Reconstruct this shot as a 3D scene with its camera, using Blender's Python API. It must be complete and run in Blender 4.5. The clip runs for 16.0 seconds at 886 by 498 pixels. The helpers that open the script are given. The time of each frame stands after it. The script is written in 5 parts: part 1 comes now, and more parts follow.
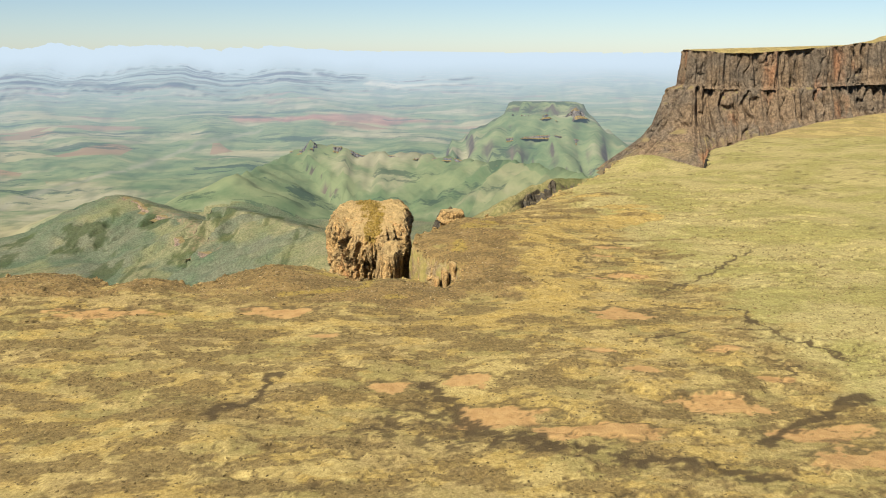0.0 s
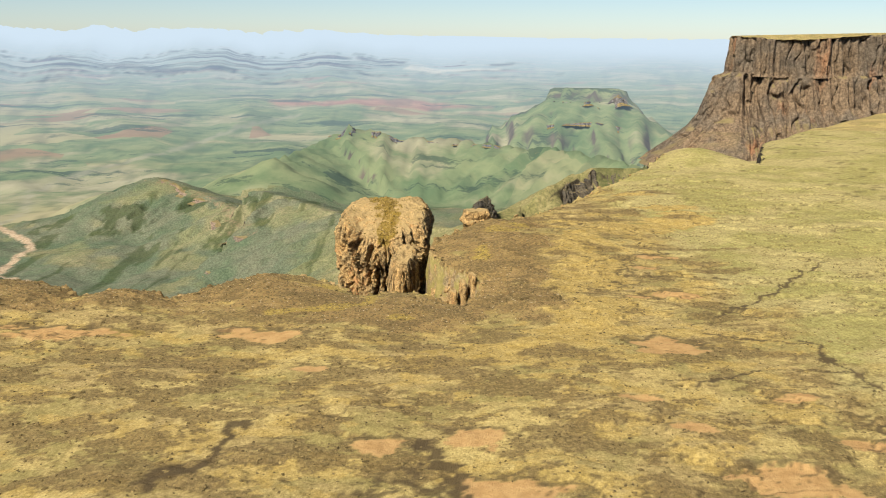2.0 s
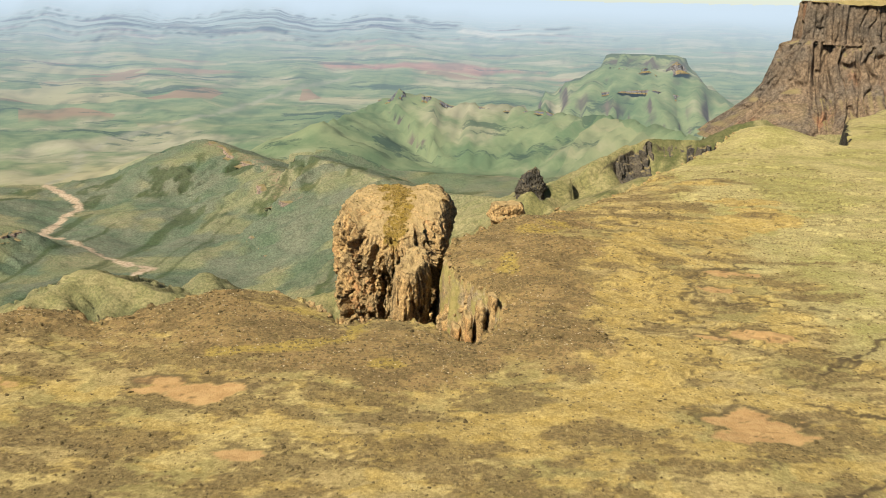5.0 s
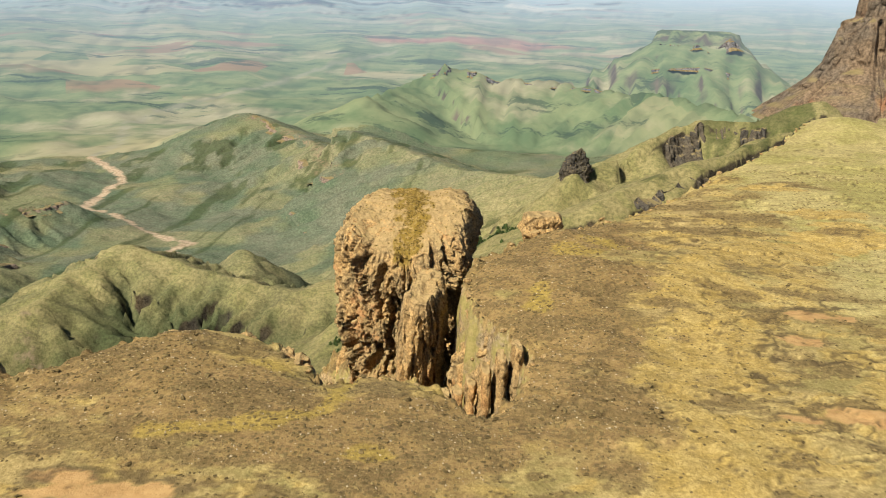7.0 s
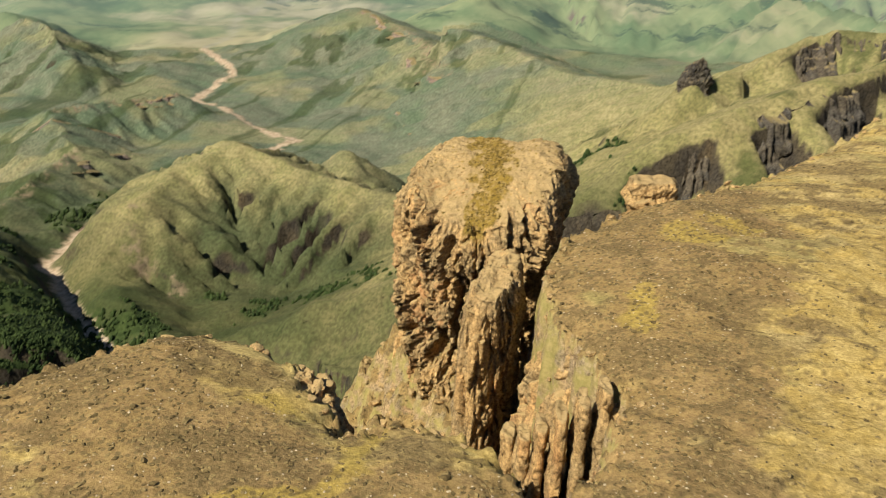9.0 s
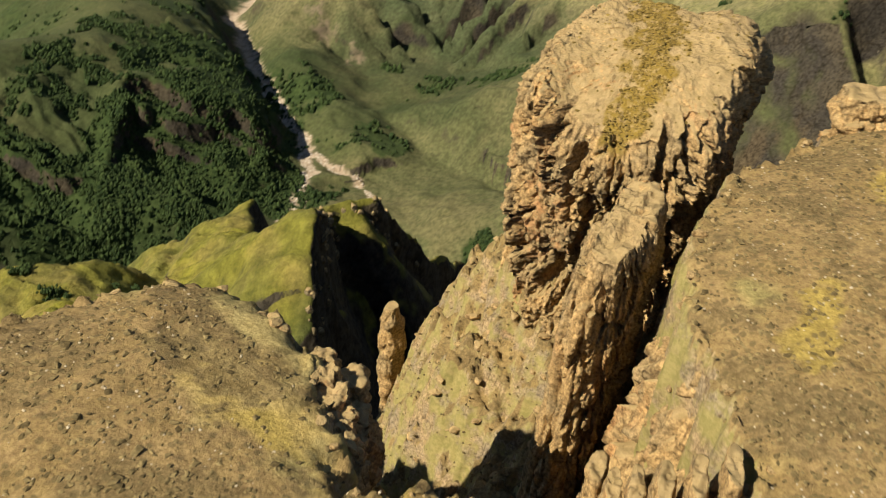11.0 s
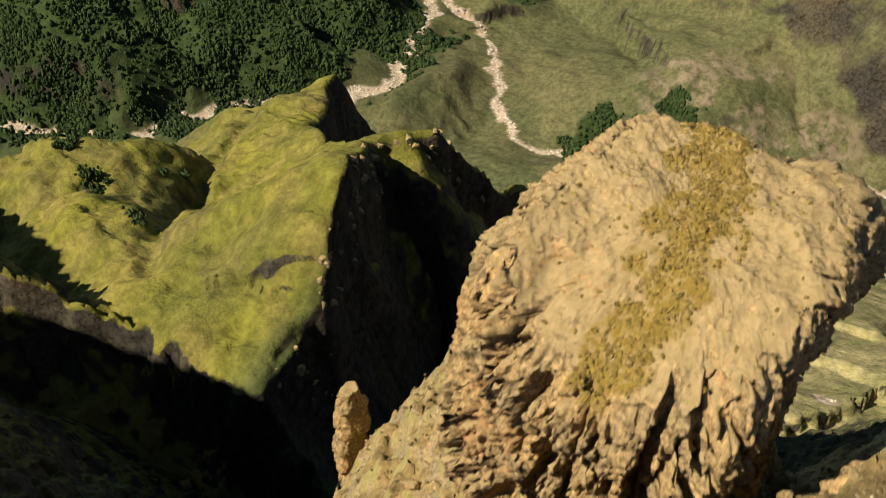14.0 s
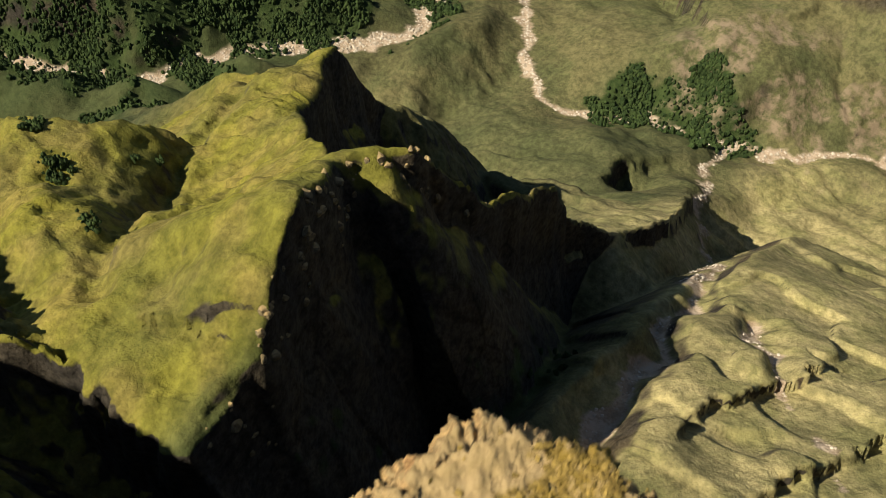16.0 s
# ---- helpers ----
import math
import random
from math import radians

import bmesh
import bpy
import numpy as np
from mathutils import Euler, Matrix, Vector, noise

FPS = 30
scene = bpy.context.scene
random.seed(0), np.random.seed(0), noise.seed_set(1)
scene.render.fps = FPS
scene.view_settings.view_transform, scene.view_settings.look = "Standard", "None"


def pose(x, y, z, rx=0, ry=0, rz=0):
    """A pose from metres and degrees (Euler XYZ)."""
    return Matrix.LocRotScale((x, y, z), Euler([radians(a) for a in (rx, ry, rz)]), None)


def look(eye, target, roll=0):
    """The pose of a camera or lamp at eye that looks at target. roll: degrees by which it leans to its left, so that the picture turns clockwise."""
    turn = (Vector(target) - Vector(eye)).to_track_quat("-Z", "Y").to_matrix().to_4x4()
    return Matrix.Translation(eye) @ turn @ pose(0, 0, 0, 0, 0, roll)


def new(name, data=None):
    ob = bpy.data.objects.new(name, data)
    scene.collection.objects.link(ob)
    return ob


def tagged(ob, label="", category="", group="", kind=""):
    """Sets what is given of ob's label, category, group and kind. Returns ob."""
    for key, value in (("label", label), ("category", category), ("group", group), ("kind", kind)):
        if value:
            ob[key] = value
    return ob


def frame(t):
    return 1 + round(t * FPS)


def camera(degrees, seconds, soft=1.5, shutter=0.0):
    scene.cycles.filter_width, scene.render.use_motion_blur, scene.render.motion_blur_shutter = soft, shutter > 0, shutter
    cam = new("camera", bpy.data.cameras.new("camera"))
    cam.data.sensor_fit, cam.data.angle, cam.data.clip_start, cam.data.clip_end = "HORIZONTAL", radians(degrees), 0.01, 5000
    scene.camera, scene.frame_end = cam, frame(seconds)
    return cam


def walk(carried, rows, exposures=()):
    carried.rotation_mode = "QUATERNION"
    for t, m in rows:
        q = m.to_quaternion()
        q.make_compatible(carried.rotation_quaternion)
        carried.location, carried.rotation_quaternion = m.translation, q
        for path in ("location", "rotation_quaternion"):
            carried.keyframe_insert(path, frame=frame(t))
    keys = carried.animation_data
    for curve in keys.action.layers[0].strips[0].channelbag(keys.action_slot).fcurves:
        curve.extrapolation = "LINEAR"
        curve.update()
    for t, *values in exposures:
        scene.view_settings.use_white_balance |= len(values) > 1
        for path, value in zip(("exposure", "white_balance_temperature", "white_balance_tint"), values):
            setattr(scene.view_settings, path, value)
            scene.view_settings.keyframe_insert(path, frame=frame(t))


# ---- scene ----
cam = camera(50.5, 16.0, 1.0, 0.5)
METRES, EYE, TILT, LEAN, TURN = 300.0, 57.0, -11.8, 0.0, 0.0
ROWS = [
    (0.0, 0.0, 0.0, 0.0, -0.0, 0.0, -0.0),
    (0.5, 0.0045, 0.0263, 0.0049, 0.46, -0.14, -0.17),
    (1.0, 0.0088, 0.0551, 0.0099, 1.11, -0.36, -0.41),
    (1.5, 0.0124, 0.0819, 0.0143, 1.73, -0.6, -0.67),
    (2.0, 0.016, 0.1111, 0.0188, 2.38, -0.89, -0.93),
    (2.5, 0.0193, 0.1382, 0.0228, 2.99, -1.19, -1.19),
    (3.0, 0.0225, 0.1681, 0.0271, 3.41, -1.48, -1.39),
    (5.5, 0.0327, 0.3139, 0.0517, 6.1, -3.43, -2.34),
    (6.0, 0.0336, 0.3453, 0.0576, 6.69, -3.7, -2.54),
    (6.5, 0.034, 0.3743, 0.0634, 7.27, -4.05, -2.76),
    (7.0, 0.0337, 0.4059, 0.0702, 8.23, -4.72, -3.04),
    (7.5, 0.0328, 0.4348, 0.0768, 9.55, -5.7, -3.4),
    (8.0, 0.0313, 0.4664, 0.0842, 11.06, -7.02, -3.8),
    (8.5, 0.0294, 0.4958, 0.0912, 12.66, -8.63, -4.21),
    (9.0, 0.027, 0.528, 0.099, 15.0, -11.28, -4.77),
    (9.5, 0.0242, 0.5577, 0.1063, 17.55, -14.5, -5.4),
    (10.0, 0.0208, 0.5903, 0.1145, 20.76, -18.71, -6.23),
    (12.5, -0.0066, 0.7456, 0.1576, 35.39, -34.41, -9.71),
    (13.0, -0.0141, 0.7784, 0.1662, 36.77, -36.11, -10.02),
    (13.5, -0.0213, 0.8083, 0.1746, 37.57, -37.49, -10.1),
    (14.0, -0.0294, 0.8405, 0.1836, 38.42, -39.04, -10.25),
    (14.5, -0.0372, 0.8702, 0.1917, 39.43, -40.49, -10.44),
    (15.0, -0.046, 0.9021, 0.2007, 40.53, -41.99, -10.71),
    (15.5, -0.0544, 0.9311, 0.2091, 41.37, -43.24, -10.9),
    (16.0, -0.0633, 0.9627, 0.2181, 42.09, -44.36, -10.93),
]
walk(cam, [(t, pose(0, 0, EYE, TILT, LEAN, TURN) @ pose(METRES * x, METRES * y, METRES * z, 90 + pitch, roll, yaw)) for t, x, y, z, yaw, pitch, roll in ROWS], exposures=((0.0, 0.8), (16.0, 0.8)))

# ---- light: low western sun, thin sky ----
SUN_FROM = Vector((-0.52, -0.854, 0.0)).normalized()
SUN_UP = radians(45)
world = bpy.data.worlds.new("world")
scene.world = world
world.use_nodes = True
wn = world.node_tree.nodes
sky = wn.new("ShaderNodeTexSky")
sky.sky_type, sky.sun_disc = "NISHITA", False
sky.sun_elevation, sky.sun_rotation = SUN_UP, math.atan2(SUN_FROM.x, SUN_FROM.y)
sky.altitude, sky.air_density, sky.dust_density, sky.ozone_density = 2500, 1.05, 1.3, 3.5
world.node_tree.links.new(sky.outputs[0], wn["Background"].inputs[0])
wn["Background"].inputs[1].default_value = 0.058
sun = new("sun", bpy.data.lights.new("sun", "SUN"))
sun.data.energy, sun.data.angle, sun.data.color = 5.0, radians(0.5), (1.0, 0.95, 0.83)
sun_way = Vector((SUN_FROM.x * math.cos(SUN_UP), SUN_FROM.y * math.cos(SUN_UP), math.sin(SUN_UP)))
sun.matrix_world = look((0, 0, 400), Vector((0, 0, 400)) - sun_way)


# ---- materials ----
class Shade:
    """A small helper to lay nodes."""

    def __init__(self, name, rough=0.9, spec=0.2):
        self.mat = bpy.data.materials.new(name)
        self.mat.use_nodes = True
        self.nt = self.mat.node_tree
        self.bsdf = self.nt.nodes["Principled BSDF"]
        self.bsdf.inputs["Roughness"].default_value = rough
        self.bsdf.inputs["Specular IOR Level"].default_value = spec
        self.co = self.nt.nodes.new("ShaderNodeTexCoord").outputs["Object"]

    def put(self, socket, value):
        if hasattr(value, "is_linked"):
            self.nt.links.new(value, socket)
        elif isinstance(value, tuple):
            socket.default_value = (*value, 1) if len(value) == 3 else value
        else:
            socket.default_value = value

    def noise(self, scale, detail=4, rough=0.55, stretch=(1, 1, 1), distort=0.0):
        m = self.nt.nodes.new("ShaderNodeMapping")
        m.inputs["Scale"].default_value = stretch
        self.nt.links.new(self.co, m.inputs[0])
        n = self.nt.nodes.new("ShaderNodeTexNoise")
        n.inputs["Scale"].default_value, n.inputs["Detail"].default_value = scale, detail
        n.inputs["Roughness"].default_value, n.inputs["Distortion"].default_value = rough, distort
        self.nt.links.new(m.outputs[0], n.inputs["Vector"])
        return n.outputs["Fac"]

    def cells(self, scale, stretch=(1, 1, 1), feature="F1", out="Distance"):
        m = self.nt.nodes.new("ShaderNodeMapping")
        m.inputs["Scale"].default_value = stretch
        self.nt.links.new(self.co, m.inputs[0])
        n = self.nt.nodes.new("ShaderNodeTexVoronoi")
        n.feature = feature
        n.inputs["Scale"].default_value = scale
        self.nt.links.new(m.outputs[0], n.inputs["Vector"])
        return n.outputs[out]

    def ramp(self, fac, lo, hi, smooth=True):
        n = self.nt.nodes.new("ShaderNodeMapRange")
        n.interpolation_type = "SMOOTHSTEP" if smooth else "LINEAR"
        self.put(n.inputs[0], fac)
        n.inputs[1].default_value, n.inputs[2].default_value = lo, hi
        return n.outputs[0]

    def mix(self, fac, a, b, blend="MIX"):
        n = self.nt.nodes.new("ShaderNodeMix")
        n.data_type, n.blend_type = "RGBA", blend
        self.put(n.inputs[0], fac)
        self.put(n.inputs[6], a)
        self.put(n.inputs[7], b)
        return n.outputs[2]

    def math(self, op, a, b=0.0):
        n = self.nt.nodes.new("ShaderNodeMath")
        n.operation = op
        self.put(n.inputs[0], a)
        self.put(n.inputs[1], b)
        return n.outputs[0]

    def attr(self, name):
        n = self.nt.nodes.new("ShaderNodeAttribute")
        n.attribute_name = name
        return n.outputs["Fac"]

    def steep(self, lo, hi):
        g = self.nt.nodes.new("ShaderNodeNewGeometry")
        s = self.nt.nodes.new("ShaderNodeSeparateXYZ")
        self.nt.links.new(g.outputs["Normal"], s.inputs[0])
        return self.ramp(s.outputs[2], lo, hi)

    def random(self):
        return self.nt.nodes.new("ShaderNodeObjectInfo").outputs["Random"]

    def island(self):
        return self.nt.nodes.new("ShaderNodeNewGeometry").outputs["Random Per Island"]

    def bump(self, height, dist, strength=1.0):
        n = self.nt.nodes.new("ShaderNodeBump")
        n.inputs["Strength"].default_value, n.inputs["Distance"].default_value = strength, dist
        self.put(n.inputs["Height"], height)
        if self.bsdf.inputs["Normal"].is_linked:
            self.nt.links.new(self.bsdf.inputs["Normal"].links[0].from_socket, n.inputs["Normal"])
        self.nt.links.new(n.outputs[0], self.bsdf.inputs["Normal"])

    def done(self, colour):
        self.put(self.bsdf.inputs["Base Color"], colour)
        return self.mat


def rock_colour(s, warm, grey, rust, size=1.0):
    """Weathered basalt: warm and grey tones, rust streaks running down, pale lichen and dark cracks."""
    c = s.mix(s.ramp(s.noise(0.16 / size, 5), 0.38, 0.62), warm, grey)
    c = s.mix(s.math("MULTIPLY", s.ramp(s.noise(0.14 / size, 4, 0.6, (1, 1, 0.35)), 0.56, 0.7), 0.55), c, rust)
    c = s.mix(s.ramp(s.noise(1.9 / size, 7, 0.75), 0.3, 0.7), s.mix(1.0, c, (0.36, 0.34, 0.32), "MULTIPLY"), s.mix(1.0, c, (1.42, 1.40, 1.34), "MULTIPLY"))
    joint = s.ramp(s.cells(0.5 / size, (1, 1, 0.4), "DISTANCE_TO_EDGE"), 0.0, 0.07)
    c = s.mix(s.ramp(s.noise(0.35 / size, 3), 0.45, 0.55), s.mix(joint, s.mix(1.0, c, (0.6, 0.57, 0.54), "MULTIPLY"), c), c)
    return c


def grass_plateau():
    s = Shade("mountain_grass_and_rock", 0.95, 0.1)
    dry, straw, olive = (0.315, 0.235, 0.10), (0.38, 0.29, 0.115), (0.255, 0.205, 0.078)
    g = s.mix(s.ramp(s.noise(0.045, 5, 0.6), 0.4, 0.6), dry, olive)
    g = s.mix(s.ramp(s.noise(0.05, 6, 0.62, (1, 1, 1), 0.6), 0.5, 0.6), g, straw)
    g = s.mix(s.attr("plain"), g, s.mix(s.ramp(s.noise(0.04, 5, 0.6), 0.42, 0.58), (0.28, 0.245, 0.088), (0.35, 0.29, 0.125)))
    g = s.mix(s.attr("moss"), g, s.mix(s.ramp(s.noise(0.3, 5, 0.7), 0.4, 0.62), (0.37, 0.27, 0.098), (0.33, 0.232, 0.072)))
    g = s.mix(s.attr("stony"), g, s.mix(s.ramp(s.noise(0.35, 5, 0.7), 0.35, 0.65), (0.265, 0.178, 0.078), (0.21, 0.142, 0.056)))
    g = s.mix(s.attr("heath"), g, s.mix(s.ramp(s.noise(1.2, 4, 0.7), 0.35, 0.65), (0.185, 0.13, 0.058), (0.125, 0.087, 0.038)))
    g = s.mix(s.attr("gold"), g, s.mix(s.ramp(s.noise(0.6, 5, 0.7), 0.35, 0.65), (0.335, 0.245, 0.055), (0.27, 0.195, 0.05)))
    g = s.mix(s.ramp(s.noise(2.2, 5, 0.75), 0.3, 0.72), s.mix(1.0, g, (0.68, 0.66, 0.6), "MULTIPLY"), s.mix(1.0, g, (1.22, 1.21, 1.18), "MULTIPLY"))
    g = s.mix(s.ramp(s.noise(0.7, 6, 0.8), 0.34, 0.66), s.mix(1.0, g, (0.76, 0.74, 0.7), "MULTIPLY"), s.mix(1.0, g, (1.16, 1.16, 1.14), "MULTIPLY"))
    brown = s.math("MAXIMUM", s.attr("stony"), s.attr("heath"))
    tuft = s.math("MULTIPLY", brown, s.math("SUBTRACT", 1.0, s.ramp(s.cells(0.85), 0.2, 0.36)))
    g = s.mix(s.math("MULTIPLY", tuft, 0.75), g, (0.105, 0.075, 0.03))
    soil = s.mix(s.ramp(s.noise(0.5, 5, 0.6), 0.35, 0.7), (0.39, 0.24, 0.095), (0.31, 0.18, 0.07))
    g = s.mix(s.attr("soil"), g, soil)
    g = s.mix(s.attr("wet"), g, (0.065, 0.045, 0.022))
    rock = rock_colour(s, (0.31, 0.215, 0.11), (0.23, 0.175, 0.105), (0.34, 0.18, 0.07))
    rock = s.mix(s.ramp(s.noise(0.22, 5, 0.65), 0.4, 0.58), rock, s.mix(s.ramp(s.noise(1.1, 5, 0.7), 0.35, 0.65), (0.2, 0.165, 0.05), (0.29, 0.225, 0.08)))
    c = s.mix(s.steep(0.44, 0.6), rock, g)
    s.bump(s.noise(0.9, 6, 0.7), 0.5, 0.6)
    s.bump(s.noise(4.0, 4, 0.7), 0.12, 0.6)
    return s.done(c)


def grass_valley():
    s = Shade("valley_grass_and_rock", 0.95, 0.1)
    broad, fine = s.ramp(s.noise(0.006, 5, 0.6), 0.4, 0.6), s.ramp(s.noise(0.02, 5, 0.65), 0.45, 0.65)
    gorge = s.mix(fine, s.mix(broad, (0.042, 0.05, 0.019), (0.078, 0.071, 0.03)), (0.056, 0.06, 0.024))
    # far meadow: greener grass with bluish haze painted into its colour
    hazed_meadow = s.mix(fine, s.mix(broad, (0.074, 0.102, 0.064), (0.122, 0.126, 0.088)), (0.095, 0.11, 0.075))
    g = s.mix(s.attr("hazed_meadow"), gorge, hazed_meadow)
    g = s.mix(s.attr("dry"), g, s.mix(s.ramp(s.noise(0.04, 5, 0.65), 0.42, 0.6), (0.31, 0.25, 0.115), (0.245, 0.21, 0.085)))
    g = s.mix(s.attr("lush"), g, s.mix(s.ramp(s.noise(0.05, 5, 0.6), 0.4, 0.65), (0.155, 0.137, 0.02), (0.19, 0.147, 0.036)))
    g = s.mix(s.ramp(s.noise(0.22, 6, 0.75), 0.3, 0.72), s.mix(1.0, g, (0.56, 0.58, 0.53), "MULTIPLY"), s.mix(1.0, g, (1.36, 1.34, 1.26), "MULTIPLY"))
    # dark green of the woods, and of the painted shade beside the spur
    g = s.mix(s.attr("wood_shade"), g, s.mix(s.ramp(s.noise(0.12, 5, 0.7), 0.35, 0.65), (0.02, 0.032, 0.008), (0.04, 0.055, 0.015)))
    g = s.mix(s.math("MULTIPLY", s.attr("crag"), s.ramp(s.noise(0.1, 5, 0.7), 0.4, 0.62)), g, (0.19, 0.14, 0.085))
    bed = s.mix(s.ramp(s.noise(0.15, 6, 0.7), 0.4, 0.65), (0.40, 0.30, 0.2), (0.24, 0.17, 0.10))
    g = s.mix(s.attr("river"), g, bed)
    # near-black basalt, darkened to paint deeper shade on the steep faces
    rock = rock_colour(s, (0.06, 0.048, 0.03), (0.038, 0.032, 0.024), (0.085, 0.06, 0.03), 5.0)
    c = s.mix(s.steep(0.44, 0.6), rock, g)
    s.bump(s.noise(0.025, 6, 0.65), 7.0, 0.6)
    s.bump(s.noise(0.12, 6, 0.7), 1.7, 0.7)
    s.bump(s.noise(0.9, 5, 0.75), 0.45, 0.7)
    return s.done(c)


def rock_mat(name, warm, grey, rust, size=1.0, grassy=True):
    s = Shade(name, 0.92, 0.15)
    c = rock_colour(s, warm, grey, rust, size)
    if grassy:
        turf = s.mix(s.ramp(s.noise(0.8 / size, 5, 0.7), 0.35, 0.65), (0.27, 0.185, 0.075), (0.35, 0.24, 0.105)) if grassy is True else s.mix(s.ramp(s.noise(0.03, 5, 0.7), 0.35, 0.65), (0.15, 0.115, 0.05), (0.22, 0.165, 0.075))
        c = s.mix(s.steep(0.55, 0.85) if grassy is True else s.steep(0.75, 0.9), c, turf)
        c = s.mix(s.math("MULTIPLY", s.attr("turf"), s.ramp(s.noise(0.9, 5, 0.7), 0.3, 0.55)), c, (0.2, 0.128, 0.022))
        c = s.mix(s.math("MULTIPLY", s.attr("rust"), s.ramp(s.noise(0.5, 5, 0.7), 0.44, 0.66)), c, (0.37, 0.19, 0.075))
    s.bump(s.cells(0.55 / size, (1, 1, 0.55)), 0.7 * size, 0.55)
    s.bump(s.noise(1.6 / size, 6, 0.75), 0.35 * size, 0.8)
    return s.done(c)


def far_land():
    """Lowland out to the skyline, laid out by true distance; the air's blue veil is painted in as glow over fading land
    colour, growing towards the horizon.
    """
    s = Shade("far_land", 1.0, 0.0)
    lay = s.nt.nodes.new("ShaderNodeCombineXYZ")
    s.put(lay.inputs[0], s.math("MULTIPLY", s.math("SUBTRACT", s.attr("east"), 0.5), 240000.0))
    s.put(lay.inputs[1], s.math("MULTIPLY", s.attr("north"), 130000.0))
    s.co = lay.outputs[0]
    grain = s.ramp(s.noise(0.004, 8, 0.7), 0.36, 0.64)
    land = s.mix(grain, (0.085, 0.12, 0.06), (0.16, 0.18, 0.09))
    land = s.mix(s.ramp(s.noise(0.0011, 6, 0.6), 0.5, 0.6), land, s.mix(grain, (0.18, 0.175, 0.1), (0.26, 0.235, 0.15)))
    tint = s.nt.nodes.new("ShaderNodeSeparateColor")
    s.nt.links.new(s.cells(0.0022, (1, 1, 1), "F1", "Color"), tint.inputs[0])
    plots = s.math("MULTIPLY", s.ramp(s.noise(0.0005, 4, 0.6), 0.46, 0.56), 0.7)
    land = s.mix(s.math("MULTIPLY", s.ramp(tint.outputs[0], 0.72, 0.8), plots), land, (0.27, 0.23, 0.13))
    land = s.mix(s.math("MULTIPLY", s.ramp(tint.outputs[1], 0.84, 0.9), plots), land, (0.21, 0.115, 0.075))
    land = s.mix(s.attr("red"), land, s.mix(grain, (0.2, 0.1, 0.07), (0.27, 0.15, 0.1)))
    land = s.mix(s.attr("pale"), land, s.mix(grain, (0.42, 0.34, 0.2), (0.55, 0.45, 0.3)))
    dark = s.ramp(s.noise(0.0016, 8, 0.72, (0.45, 1.0, 1.0)), 0.57, 0.6)
    land = s.mix(s.math("MULTIPLY", dark, 0.75), land, (0.028, 0.046, 0.035))
    land = s.mix(s.math("MULTIPLY", s.ramp(s.noise(0.005, 8, 0.72, (0.4, 1.0, 1.0)), 0.6, 0.62), 0.6), land, (0.03, 0.05, 0.035))
    blue = s.math("MULTIPLY", s.attr("hills"), s.ramp(s.noise(0.0005, 6, 0.65), 0.4, 0.6))
    land = s.mix(blue, land, (0.03, 0.04, 0.085))
    land = s.mix(s.math("MAXIMUM", s.steep(0.6, 0.76), s.ramp(s.attr("air"), 0.3, 0.5)), s.mix(grain, (0.05, 0.045, 0.04), (0.11, 0.09, 0.07)), land)
    land = s.mix(s.attr("river"), land, (0.24, 0.22, 0.16))
    land = s.mix(s.math("MULTIPLY", s.attr("wood_shade"), 0.5), land, (0.03, 0.05, 0.032))
    # painted haze: land colour fades out and a blue glow replaces it
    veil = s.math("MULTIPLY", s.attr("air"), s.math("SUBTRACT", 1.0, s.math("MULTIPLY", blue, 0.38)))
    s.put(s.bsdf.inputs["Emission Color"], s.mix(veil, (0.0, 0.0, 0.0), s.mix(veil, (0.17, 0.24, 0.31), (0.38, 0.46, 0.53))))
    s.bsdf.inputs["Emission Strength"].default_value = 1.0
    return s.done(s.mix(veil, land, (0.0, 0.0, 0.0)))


MAT_FAR = far_land()
MAT_PLATEAU = grass_plateau()
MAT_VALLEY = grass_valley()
MAT_ROCK = rock_mat("weathered_basalt", (0.40, 0.255, 0.105), (0.28, 0.195, 0.092), (0.42, 0.2, 0.07))
MAT_BUTTE = rock_mat("butte_basalt", (0.175, 0.122, 0.076), (0.128, 0.1, 0.072), (0.30, 0.13, 0.06), 9.0, "ledges")


# ---- terrain arithmetic ----
TABLE_A = np.random.default_rng(3).permutation(1024).astype(np.int32)
TURN_X, TURN_Y = np.cos(TABLE_A * (math.tau / 1024)).astype(np.float32), np.sin(TABLE_A * (math.tau / 1024)).astype(np.float32)


def hashed(ix, iy, seed):
    h = (ix.astype(np.int64) * 374761393 + iy.astype(np.int64) * 668265263 + seed * 982451653) & 0xFFFFFFFF
    h = ((h ^ (h >> 13)) * 1274126177) & 0xFFFFFFFF
    return (h ^ (h >> 16)) & 0xFFFF


def perlin(x, y, seed=0):
    x, y = np.asarray(x, np.float32), np.asarray(y, np.float32)
    x, y = np.broadcast_arrays(x, y)
    fx0, fy0 = np.floor(x), np.floor(y)
    ix, iy = fx0.astype(np.int32), fy0.astype(np.int32)
    fx, fy = x - fx0, y - fy0
    u, v = fx * fx * (3 - 2 * fx), fy * fy * (3 - 2 * fy)
    pa = TABLE_A[(ix + seed * 131) & 1023]
    pb = TABLE_A[(ix + 1 + seed * 131) & 1023]
    iy = iy + seed * 57

    def dot(p, dx, dy):
        h = TABLE_A[(p + iy + dy) & 1023]
        return TURN_X[h] * (fx - dx) + TURN_Y[h] * (fy - dy)

    lo = dot(pa, 0, 0) * (1 - u) + dot(pb, 1, 0) * u
    hi = dot(pa, 0, 1) * (1 - u) + dot(pb, 1, 1) * u
    return (lo * (1 - v) + hi * v) * 1.5


